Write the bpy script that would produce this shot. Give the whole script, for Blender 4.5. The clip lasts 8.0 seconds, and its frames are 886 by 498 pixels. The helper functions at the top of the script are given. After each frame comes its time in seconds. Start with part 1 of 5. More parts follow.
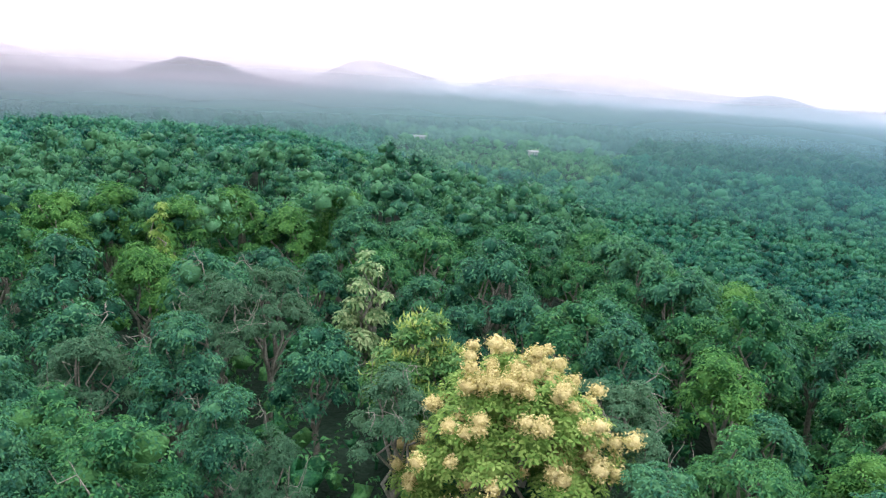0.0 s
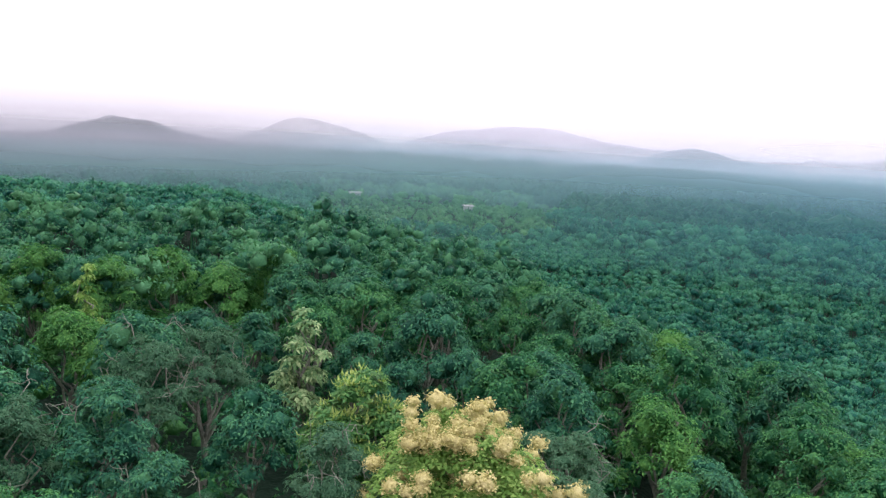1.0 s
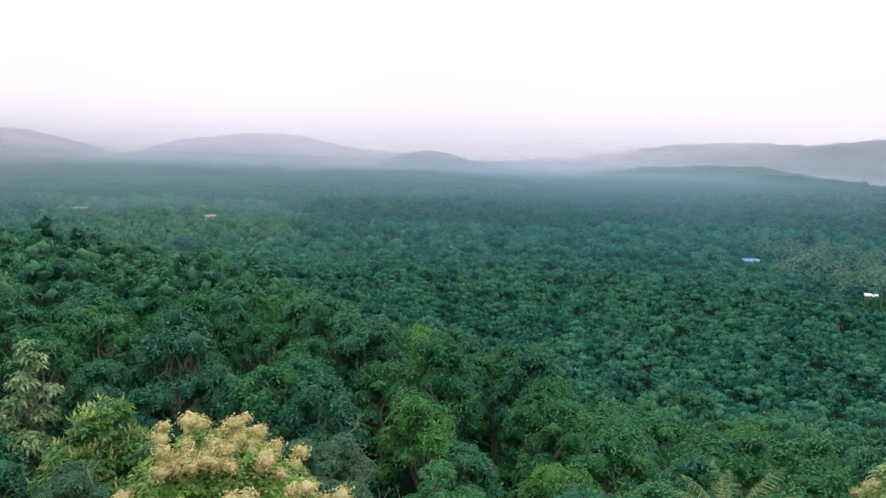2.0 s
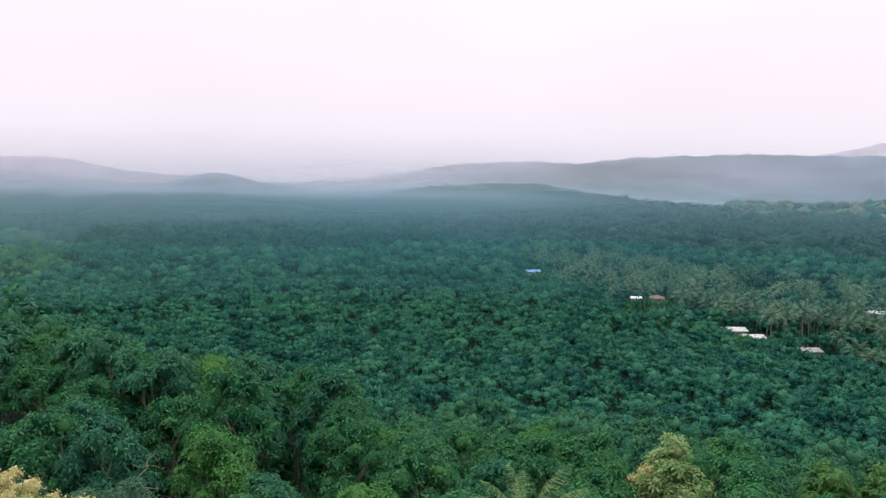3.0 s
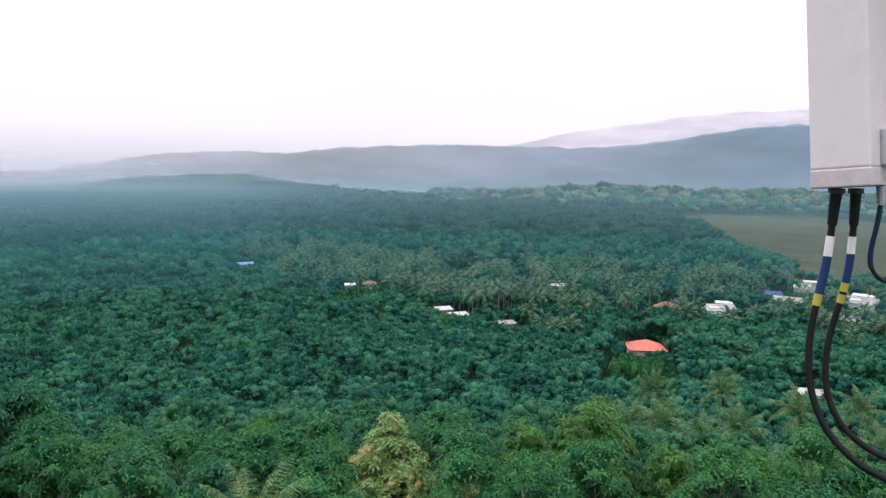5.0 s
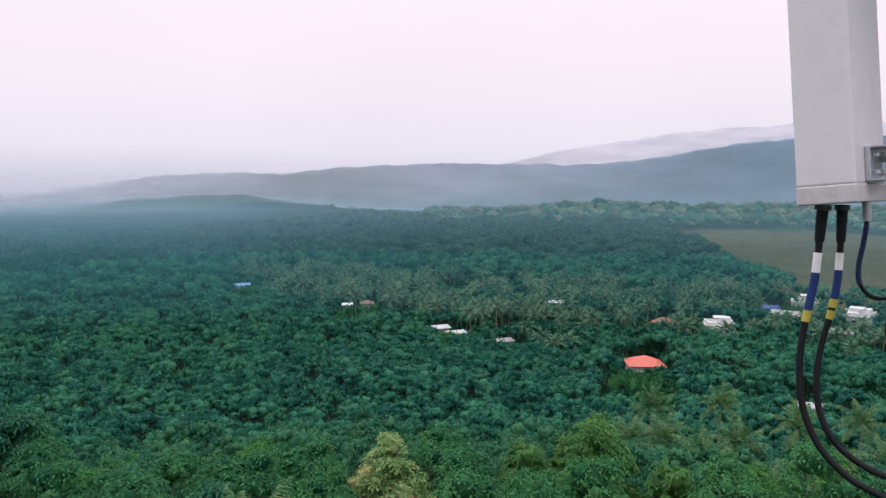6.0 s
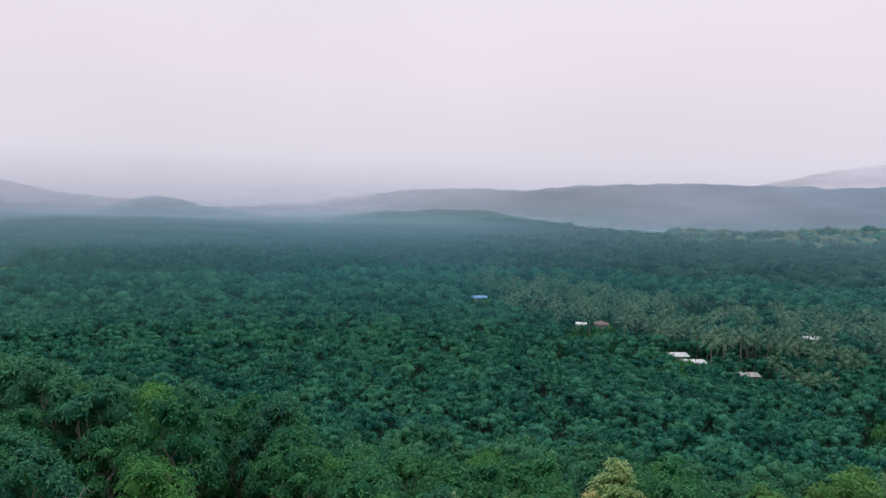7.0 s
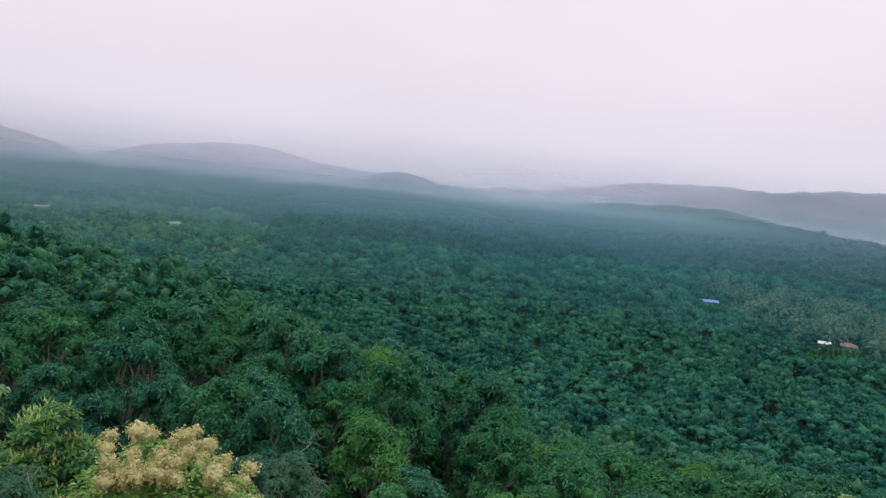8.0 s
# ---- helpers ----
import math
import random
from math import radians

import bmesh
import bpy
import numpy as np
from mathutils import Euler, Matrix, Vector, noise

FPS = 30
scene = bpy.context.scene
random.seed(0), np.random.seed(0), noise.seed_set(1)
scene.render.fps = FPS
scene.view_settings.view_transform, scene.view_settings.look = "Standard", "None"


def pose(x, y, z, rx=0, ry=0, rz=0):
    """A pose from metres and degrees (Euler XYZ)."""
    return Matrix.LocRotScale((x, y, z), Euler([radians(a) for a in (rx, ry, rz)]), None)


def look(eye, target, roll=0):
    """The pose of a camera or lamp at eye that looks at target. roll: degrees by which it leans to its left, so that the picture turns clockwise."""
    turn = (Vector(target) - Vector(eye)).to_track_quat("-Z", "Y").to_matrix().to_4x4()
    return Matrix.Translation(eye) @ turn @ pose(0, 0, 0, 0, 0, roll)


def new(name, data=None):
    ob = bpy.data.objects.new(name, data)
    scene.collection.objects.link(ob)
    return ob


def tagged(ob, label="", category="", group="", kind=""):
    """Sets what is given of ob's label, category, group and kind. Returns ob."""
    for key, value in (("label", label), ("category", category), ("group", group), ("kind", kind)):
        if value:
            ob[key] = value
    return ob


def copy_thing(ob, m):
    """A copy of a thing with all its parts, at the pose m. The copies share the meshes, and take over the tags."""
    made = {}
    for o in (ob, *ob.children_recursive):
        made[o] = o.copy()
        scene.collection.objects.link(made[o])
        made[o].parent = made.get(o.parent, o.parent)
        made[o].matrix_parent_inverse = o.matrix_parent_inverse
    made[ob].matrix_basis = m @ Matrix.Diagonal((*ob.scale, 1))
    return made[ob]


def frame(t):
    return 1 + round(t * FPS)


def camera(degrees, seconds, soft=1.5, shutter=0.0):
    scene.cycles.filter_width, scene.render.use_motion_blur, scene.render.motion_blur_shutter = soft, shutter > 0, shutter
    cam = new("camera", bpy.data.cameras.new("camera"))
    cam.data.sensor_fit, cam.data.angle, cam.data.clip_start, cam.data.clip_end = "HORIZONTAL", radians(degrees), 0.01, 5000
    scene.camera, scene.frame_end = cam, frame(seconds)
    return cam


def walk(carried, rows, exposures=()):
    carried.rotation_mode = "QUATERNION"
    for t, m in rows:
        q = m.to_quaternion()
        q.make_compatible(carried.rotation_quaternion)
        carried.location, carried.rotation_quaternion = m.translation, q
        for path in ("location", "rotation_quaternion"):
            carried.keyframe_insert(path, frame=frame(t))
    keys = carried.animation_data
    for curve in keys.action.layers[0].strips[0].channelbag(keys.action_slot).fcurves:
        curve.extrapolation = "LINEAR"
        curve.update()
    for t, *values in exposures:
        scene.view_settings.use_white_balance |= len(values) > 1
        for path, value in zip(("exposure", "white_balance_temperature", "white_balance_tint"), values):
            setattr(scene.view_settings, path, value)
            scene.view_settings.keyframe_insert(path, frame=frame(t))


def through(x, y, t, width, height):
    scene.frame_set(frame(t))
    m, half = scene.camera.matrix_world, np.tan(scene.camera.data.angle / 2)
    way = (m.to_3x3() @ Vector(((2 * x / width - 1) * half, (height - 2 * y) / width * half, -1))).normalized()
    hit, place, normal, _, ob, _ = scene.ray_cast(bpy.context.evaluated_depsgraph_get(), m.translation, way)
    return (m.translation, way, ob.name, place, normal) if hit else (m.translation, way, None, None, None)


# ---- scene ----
# The eye stands on a telecom mast, 30 m over a hilltop and 52 m over the valley floor (z = 0).
EYE = Vector((0.0, 0.0, 52.0))
cam = camera(59.1, 8.0, soft=1.35)


def gaze(t, yaw, pitch, roll, dx=0.0, dy=0.0, dz=0.0):
    """A row of the walk: degrees to the right of +y, up, and lean."""
    a, b = radians(yaw), radians(pitch)
    eye = EYE + Vector((dx, dy, dz))
    return t, look(eye, eye + 100 * Vector((math.sin(a) * math.cos(b), math.cos(a) * math.cos(b), math.sin(b))), roll)


walk(cam, [
    gaze(0.0, -61.88, -13.39, 3.65, -0.024, 0.01, -0.012),
    gaze(0.5, -60.10, -10.49, 3.54, -0.024, 0.01, -0.012),
    gaze(1.0, -57.46, -9.10, 3.22, -0.024, 0.01, -0.012),
    gaze(1.5, -46.52, -9.09, 2.21, -0.024, 0.01, -0.012),
    gaze(1.7, -43.64, -8.68, 2.27, -0.024, 0.01, -0.012),
    gaze(2.25, -34.3, -7.40, 1.35, -0.024, 0.01, -0.012),
    gaze(2.8, -25.97, -6.43, 0.68, -0.024, 0.01, -0.012),
    gaze(3.0, -23.96, -5.99, 1.34, -0.024, 0.01, -0.012),
    gaze(3.5, -17.53, -7.15, 1.31, -0.024, 0.01, -0.012),
    gaze(4.0, -12.19, -8.04, 0.72, -0.024, 0.01, -0.012),
    gaze(4.5, -7.89, -7.16, 1.29, -0.024, 0.01, -0.012),
    gaze(4.7, -6.07, -6.87, 1.48, -0.024, 0.01, -0.012),
    gaze(5.1, -1.90, -6.05, 0.95, -0.012, 0.005, -0.006),
    gaze(5.5, 1.45, -5.20, 0.15),
    gaze(5.8, 0.05, -4.90, 0.0),
    gaze(6.0, -2.83, -4.93, 0.44),
    gaze(6.5, -11.25, -4.67, 1.60),
    gaze(7.0, -20.13, -3.99, 1.95),
    gaze(7.5, -27.42, -4.83, 3.75),
    gaze(8.0, -36.62, -6.05, 5.93),
], exposures=[
    (0.0, 0.95, 6500, 15), (0.25, 1.14, 6500, 15), (0.5, 1.37, 6500, 15), (0.75, 1.09, 6500, 15), (1.0, 0.56, 6480, 14), (1.5, 0.42, 6450, 13), (1.7, 0.35, 6450, 12),
    (2.8, 0.02, 6400, 10), (3.0, 0.06, 6400, 10), (3.5, 0.45, 6400, 10), (4.0, 0.70, 6400, 10), (4.5, 0.39, 6400, 10), (4.7, 0.31, 6400, 10), (5.8, -0.02, 6250, 10), (6.5, -0.18, 6220, 9), (7.0, -0.28, 6180, 9), (7.5, -0.19, 6180, 10), (8.0, -0.19, 6180, 10)])

# ---- light: an overcast sky, with a weak wide sun behind the cloud ----
world = bpy.data.worlds.new("overcast_sky")
scene.world = world
world.use_nodes = True
wt = world.node_tree
wt.nodes.clear()


def wnode(kind, **kw):
    n = wt.nodes.new(kind)
    for k, v in kw.items():
        n.inputs[k].default_value = v
    return n


w_out = wt.nodes.new("ShaderNodeOutputWorld")
w_bg = wnode("ShaderNodeBackground", Strength=1.0)
w_sky = wt.nodes.new("ShaderNodeTexSky")
w_sky.sky_type, w_sky.sun_disc = "NISHITA", False
w_sky.sun_elevation, w_sky.sun_rotation = radians(58), radians(-60)
w_dim = wt.nodes.new("ShaderNodeMix")
w_dim.data_type, w_dim.blend_type = "RGBA", "MULTIPLY"
w_dim.inputs["Factor"].default_value = 1.0
w_dim.inputs["B"].default_value = (0.1, 0.1, 0.1, 1)
w_co = wt.nodes.new("ShaderNodeTexCoord")
w_sep = wt.nodes.new("ShaderNodeSeparateXYZ")
w_ramp = wt.nodes.new("ShaderNodeValToRGB")
el = w_ramp.color_ramp.elements
el[0].position, el[0].color = 0.0, (0.84, 0.79, 0.90, 1)
el[1].position, el[1].color = 1.0, (2.15, 2.08, 2.15, 1)
for at, c in ((0.05, (0.94, 0.86, 0.945, 1)), (0.10, (1.01, 0.895, 0.955, 1)), (0.15, (1.07, 0.93, 0.985, 1)), (0.32, (1.14, 1.01, 1.06, 1)), (0.6, (1.7, 1.63, 1.69, 1))):
    e = el.new(at)
    e.color = c
w_cloud = wnode("ShaderNodeTexNoise", Scale=1.4, Detail=4.0, Roughness=0.55)
w_map = wnode("ShaderNodeMapping", Scale=(1.0, 1.0, 1.6))
w_range = wnode("ShaderNodeMapRange")
w_range.inputs["From Min"].default_value, w_range.inputs["From Max"].default_value = 0.3, 0.7
w_range.inputs["To Min"].default_value, w_range.inputs["To Max"].default_value = 0.945, 1.025
w_mul = wt.nodes.new("ShaderNodeVectorMath")
w_mul.operation = "SCALE"
w_mix = wt.nodes.new("ShaderNodeMix")
w_mix.data_type = "RGBA"
w_mix.inputs["Factor"].default_value = 0.93
L = wt.links.new
L(w_co.outputs["Generated"], w_sep.inputs[0])
L(w_sep.outputs["Z"], w_ramp.inputs[0])
L(w_co.outputs["Generated"], w_map.inputs[0])
L(w_map.outputs[0], w_cloud.inputs["Vector"])
L(w_cloud.outputs["Fac"], w_range.inputs[0])
L(w_ramp.outputs["Color"], w_mul.inputs[0])
L(w_range.outputs[0], w_mul.inputs["Scale"])
L(w_sky.outputs[0], w_dim.inputs["A"])
L(w_dim.outputs["Result"], w_mix.inputs["A"])
L(w_mul.outputs[0], w_mix.inputs["B"])
L(w_mix.outputs["Result"], w_bg.inputs["Color"])
L(w_bg.outputs[0], w_out.inputs[0])

sun = new("sun", bpy.data.lights.new("sun", "SUN"))
sun.data.energy, sun.data.angle, sun.data.color = 1.0, radians(25), (1.0, 0.95, 0.9)
# same bearing as the sky's sun: elevation 58, ahead and to the left of the mast
sun.matrix_world = look((-40, 35, 140), (0, 0, 22))

# ---- materials ----


class Mat:
    """A node material with short helpers."""

    def __init__(self, name):
        self.m = bpy.data.materials.new(name)
        self.m.use_nodes = True
        self.t = self.m.node_tree
        self.t.nodes.clear()
        self.out = self.t.nodes.new("ShaderNodeOutputMaterial")

    def node(self, kind, links=None, **values):
        n = self.t.nodes.new(kind)
        for k, v in values.items():
            n.inputs[k.replace("_", " ")].default_value = v
        for k, s in (links or {}).items():
            self.t.links.new(s, n.inputs[k])
        return n

    def pos(self):
        return self.node("ShaderNodeNewGeometry").outputs["Position"]

    def obj(self):
        return self.node("ShaderNodeTexCoord").outputs["Object"]

    def noise(self, vec, scale, detail=3.0, rough=0.55):
        return self.node("ShaderNodeTexNoise", {"Vector": vec}, Scale=scale, Detail=detail, Roughness=rough).outputs["Fac"]

    def ramp(self, fac, *stops):
        r = self.node("ShaderNodeValToRGB", {"Fac": fac})
        e = r.color_ramp.elements
        e[0].position, e[0].color = stops[0][0], (*stops[0][1], 1)
        e[1].position, e[1].color = stops[-1][0], (*stops[-1][1], 1)
        for p, c in stops[1:-1]:
            e.new(p).color = (*c, 1)
        return r.outputs["Color"]

    def span(self, fac, a, b, lo, hi, smooth=False):
        n = self.node("ShaderNodeMapRange", {"Value": fac}, From_Min=a, From_Max=b, To_Min=lo, To_Max=hi)
        if smooth:
            n.interpolation_type = "SMOOTHSTEP"
        return n.outputs[0]

    def math(self, op, a, b=None):
        n = self.t.nodes.new("ShaderNodeMath")
        n.operation = op
        for i, v in enumerate((a, b)):
            if v is None:
                continue
            if isinstance(v, (int, float)):
                n.inputs[i].default_value = v
            else:
                self.t.links.new(v, n.inputs[i])
        return n.outputs[0]

    def mix(self, fac, a, b, blend="MIX"):
        n = self.t.nodes.new("ShaderNodeMix")
        n.data_type, n.blend_type = "RGBA", blend
        for key, v in (("Factor", fac), ("A", a), ("B", b)):
            if isinstance(v, (int, float)):
                n.inputs[key].default_value = v
            elif isinstance(v, tuple):
                n.inputs[key].default_value = (*v, 1)
            else:
                self.t.links.new(v, n.inputs[key])
        return n.outputs["Result"]

    def bump(self, height, strength, distance):
        return self.node("ShaderNodeBump", {"Height": height}, Strength=strength, Distance=distance).outputs[0]

    def end(self, shader):
        self.t.links.new(shader, self.out.inputs["Surface"])
        return self.m


def leaf_material(name, dark, mid, light, gloss=0.5, through=0.28, patch=0.02, fine=5.5, speck=0.16):
    """Foliage: hue shifts from crown to crown, leaf to leaf and over wide patches."""
    dark, mid, light = [tuple(0.87 * v for v in c) for c in (dark, mid, light)]
    k = Mat(name)
    p = k.pos()
    crowns = k.noise(p, 0.16, 2.0)
    leaves = k.noise(p, 1.9, 2.0)
    wide = k.noise(p, patch, 2.0)
    isl = k.node("ShaderNodeNewGeometry").outputs["Random Per Island"]
    own = k.node("ShaderNodeObjectInfo").outputs["Random"]
    f = k.math("ADD", k.math("MULTIPLY", crowns, 0.55), k.math("MULTIPLY", leaves, 0.25))
    f = k.math("ADD", f, k.math("MULTIPLY", isl, 0.55))
    f = k.math("ADD", f, k.math("MULTIPLY", wide, 0.45))
    f = k.math("ADD", f, k.math("MULTIPLY", own, 0.12))
    f = k.math("SUBTRACT", f, 0.38)
    tone = k.node("ShaderNodeAttribute")
    tone.attribute_name = "tone"
    f = k.math("ADD", f, tone.outputs["Fac"])
    # small leaves: cells of their own tone and relief on every spray
    cell = k.node("ShaderNodeTexVoronoi", {"Vector": p}, Scale=fine, Randomness=1.0)
    f = k.math("ADD", f, k.span(k.node("ShaderNodeSeparateColor", {0: cell.outputs["Color"]}).outputs[0], 0, 1, -speck, speck))
    c = k.ramp(f, (0.18, dark), (0.5, mid), (0.82, light))
    relief = k.bump(cell.outputs["Distance"], 0.9, 0.35 / fine)
    s = k.node("ShaderNodeBsdfPrincipled", {"Base Color": c, "Normal": relief}, Roughness=gloss)
    s.inputs["Specular IOR Level"].default_value = 0.09
    tr = k.node("ShaderNodeBsdfTranslucent", {"Color": k.mix(1.0, c, (0.85, 1.1, 0.7), "MULTIPLY")})
    mx = k.node("ShaderNodeMixShader", {1: s.outputs[0], 2: tr.outputs[0]})
    mx.inputs[0].default_value = through
    return k.end(mx.outputs[0])


M_RUBBER = leaf_material("rubber_leaves", (0.007, 0.074, 0.059), (0.014, 0.126, 0.094), (0.058, 0.234, 0.128), fine=2.6, speck=0.28)
M_RUBBER_NEAR = leaf_material("hill_rubber_leaves", (0.011, 0.070, 0.047), (0.025, 0.136, 0.082), (0.080, 0.248, 0.116), fine=7.0)
M_FOREST = leaf_material("forest_leaves", (0.010, 0.074, 0.036), (0.025, 0.142, 0.060), (0.084, 0.254, 0.084))
M_BRIGHT = leaf_material("bright_leaves", (0.022, 0.105, 0.032), (0.046, 0.178, 0.046), (0.105, 0.280, 0.068))
M_GREY = leaf_material("greyish_leaves", (0.030, 0.098, 0.056), (0.050, 0.145, 0.080), (0.092, 0.200, 0.112))
M_PALE = leaf_material("pale_leaves", (0.140, 0.240, 0.085), (0.260, 0.360, 0.145), (0.420, 0.500, 0.240))
M_OLIVE = leaf_material("olive_leaves", (0.030, 0.110, 0.032), (0.056, 0.172, 0.046), (0.115, 0.255, 0.070))
M_SPIRE = leaf_material("yellow_green_leaves", (0.062, 0.175, 0.052), (0.150, 0.290, 0.095), (0.360, 0.465, 0.195))
M_WHITISH = leaf_material("whitish_leaves", (0.080, 0.185, 0.075), (0.150, 0.275, 0.115), (0.350, 0.460, 0.235))
M_COCO = leaf_material("coconut_fronds", (0.024, 0.085, 0.042), (0.060, 0.155, 0.070), (0.190, 0.310, 0.130), gloss=0.4)
M_BUD = leaf_material("glossy_dark_leaves", (0.030, 0.110, 0.036), (0.060, 0.185, 0.055), (0.130, 0.280, 0.085), gloss=0.4)
M_SHOOT = leaf_material("yellow_young_shoots", (0.170, 0.270, 0.060), (0.270, 0.380, 0.100), (0.400, 0.490, 0.170))
M_FLOWER = leaf_material("cream_flower_panicles", (0.440, 0.390, 0.165), (0.600, 0.525, 0.245), (0.760, 0.680, 0.370), gloss=0.8, fine=18.0)
M_MANGO = leaf_material("fresh_green_leaves", (0.080, 0.190, 0.040), (0.150, 0.290, 0.065), (0.260, 0.400, 0.110))
M_PALM = leaf_material("palm_fronds", (0.010, 0.060, 0.042), (0.032, 0.115, 0.074), (0.178, 0.278, 0.172), gloss=0.4)
M_SCRUB = leaf_material("pale_scrub", (0.045, 0.105, 0.062), (0.095, 0.165, 0.095), (0.205, 0.270, 0.165), fine=2.0)
M_YOUNGWOOD = leaf_material("young_plantation_leaves", (0.040, 0.150, 0.060), (0.072, 0.225, 0.090), (0.130, 0.310, 0.130), fine=3.0)
M_YOUNGPALM = leaf_material("young_palm_fronds", (0.026, 0.100, 0.045), (0.072, 0.185, 0.075), (0.340, 0.440, 0.190), gloss=0.4)
M_FARWOOD = leaf_material("distant_wood", (0.009, 0.046, 0.036), (0.018, 0.076, 0.052), (0.034, 0.110, 0.066), patch=0.006, fine=0.9, speck=0.28)


def bark_material(name, a, b):
    k = Mat(name)
    p = k.obj()
    c = k.ramp(k.noise(p, 6.0, 4.0), (0.3, a), (0.7, b))
    s = k.node("ShaderNodeBsdfPrincipled", {"Base Color": c, "Normal": k.bump(k.noise(p, 30.0), 0.5, 0.02)}, Roughness=0.85)
    return k.end(s.outputs[0])


M_BARK = bark_material("grey_bark", (0.09, 0.10, 0.08), (0.24, 0.25, 0.21))
M_PALMBARK = bark_material("palm_bark", (0.14, 0.12, 0.10), (0.27, 0.24, 0.20))


def ground_material():
    """Leaf litter under the trees, grass on the open fields, closed canopy on the far hills."""
    k = Mat("valley_ground")
    p = k.pos()
    fine, wide = k.noise(p, 0.25, 4.0), k.noise(p, 0.008, 4.0)
    litter = k.ramp(fine, (0.3, (0.004, 0.013, 0.008)), (0.7, (0.010, 0.026, 0.016)))
    wood = k.ramp(k.math("ADD", k.math("MULTIPLY", k.noise(p, 0.09, 4.0, 0.7), 0.6), k.math("MULTIPLY", wide, 0.4)),
                  (0.35, (0.014, 0.044, 0.030)), (0.65, (0.040, 0.088, 0.050)))
    xyz = k.node("ShaderNodeSeparateXYZ", {0: p})
    r = k.math("SQRT", k.math("ADD", k.math("MULTIPLY", xyz.outputs[0], xyz.outputs[0]), k.math("MULTIPLY", xyz.outputs[1], xyz.outputs[1])))
    far = k.span(r, 600, 1000, 0.0, 1.0)
    c = k.mix(far, litter, wood)
    grass = k.ramp(k.math("ADD", k.math("MULTIPLY", k.noise(p, 0.03, 5.0, 0.7), 0.7), k.math("MULTIPLY", fine, 0.3)),
                   (0.3, (0.042, 0.052, 0.027)), (0.55, (0.082, 0.080, 0.041)), (0.75, (0.118, 0.104, 0.057)))
    field = k.node("ShaderNodeAttribute")
    field.attribute_name = "field"
    c = k.mix(field.outputs["Fac"], c, grass)
    s = k.node("ShaderNodeBsdfPrincipled", {"Base Color": c, "Normal": k.bump(k.noise(p, 0.12, 5.0, 0.7), 0.8, 3.0)}, Roughness=0.95)
    s.inputs["Specular IOR Level"].default_value = 0.1
    return k.end(s.outputs[0])


M_GROUND = ground_material()


def painted_haze(name, along, around, upward, tints, streak=(0.75, 1.22), beyond=None, reach=(330, 640)):
    """Mist and distance haze painted as tinted, see-through colour. along: density by distance; around: a factor by
    bearing in degrees; upward: a factor by height; tints: hue by bearing; beyond: the hue past the distances of reach.
    """
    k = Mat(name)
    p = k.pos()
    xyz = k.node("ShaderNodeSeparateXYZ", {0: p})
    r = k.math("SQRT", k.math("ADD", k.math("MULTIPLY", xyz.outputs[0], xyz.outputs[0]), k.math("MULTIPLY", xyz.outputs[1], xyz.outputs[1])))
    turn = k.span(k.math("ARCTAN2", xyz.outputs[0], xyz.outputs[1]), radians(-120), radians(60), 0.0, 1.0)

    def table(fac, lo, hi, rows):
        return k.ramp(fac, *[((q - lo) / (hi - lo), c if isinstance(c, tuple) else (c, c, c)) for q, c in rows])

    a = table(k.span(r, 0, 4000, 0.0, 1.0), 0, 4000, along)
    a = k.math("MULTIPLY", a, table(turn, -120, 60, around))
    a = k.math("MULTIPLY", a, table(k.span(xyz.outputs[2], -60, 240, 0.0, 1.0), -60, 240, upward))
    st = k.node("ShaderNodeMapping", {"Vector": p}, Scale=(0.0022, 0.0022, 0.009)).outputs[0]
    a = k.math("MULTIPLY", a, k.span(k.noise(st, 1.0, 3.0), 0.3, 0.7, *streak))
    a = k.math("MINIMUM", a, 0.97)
    # the haze's hue is put into the colour by bearing
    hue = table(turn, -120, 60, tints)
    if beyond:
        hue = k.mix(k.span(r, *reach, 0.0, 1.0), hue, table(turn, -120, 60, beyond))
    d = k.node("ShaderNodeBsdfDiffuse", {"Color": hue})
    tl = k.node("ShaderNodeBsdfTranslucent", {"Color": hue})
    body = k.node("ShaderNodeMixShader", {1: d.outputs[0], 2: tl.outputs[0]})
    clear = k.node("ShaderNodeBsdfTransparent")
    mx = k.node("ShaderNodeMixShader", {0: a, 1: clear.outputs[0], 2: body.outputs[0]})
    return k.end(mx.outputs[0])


# ---- mesh helpers ----


def mesh_from(name, verts, quads, material, smooth=False):
    """A mesh from numpy arrays of corners and four-sided faces."""
    verts, quads = np.asarray(verts, np.float32), np.asarray(quads, np.int32)
    me = bpy.data.meshes.new(name)
    me.vertices.add(len(verts))
    me.vertices.foreach_set("co", verts.ravel())
    me.loops.add(quads.size)
    me.loops.foreach_set("vertex_index", quads.ravel())
    me.polygons.add(len(quads))
    me.polygons.foreach_set("loop_start", np.arange(0, quads.size, 4, dtype=np.int32))
    me.update(calc_edges=True)
    if smooth:
        me.polygons.foreach_set("use_smooth", np.ones(len(quads), bool))
    me.materials.append(material)
    return me


def part(name, bm, material, parent, label=""):
    """Links a bmesh, or a finished mesh, as one mesh object under a thing or a part."""
    if isinstance(bm, bpy.types.Mesh):
        me = bm
    else:
        me = bpy.data.meshes.new(name)
        bm.normal_update()
        bm.to_mesh(me)
        bm.free()
        me.materials.append(material)
    ob = new(name, me)
    ob.parent = parent
    return tagged(ob, label)


def place(az, el, d):
    """The point at a bearing, an elevation and a distance from the eye."""
    a, b = radians(az), radians(el)
    return EYE + d * Vector((math.sin(a) * math.cos(b), math.cos(a) * math.cos(b), math.sin(b)))


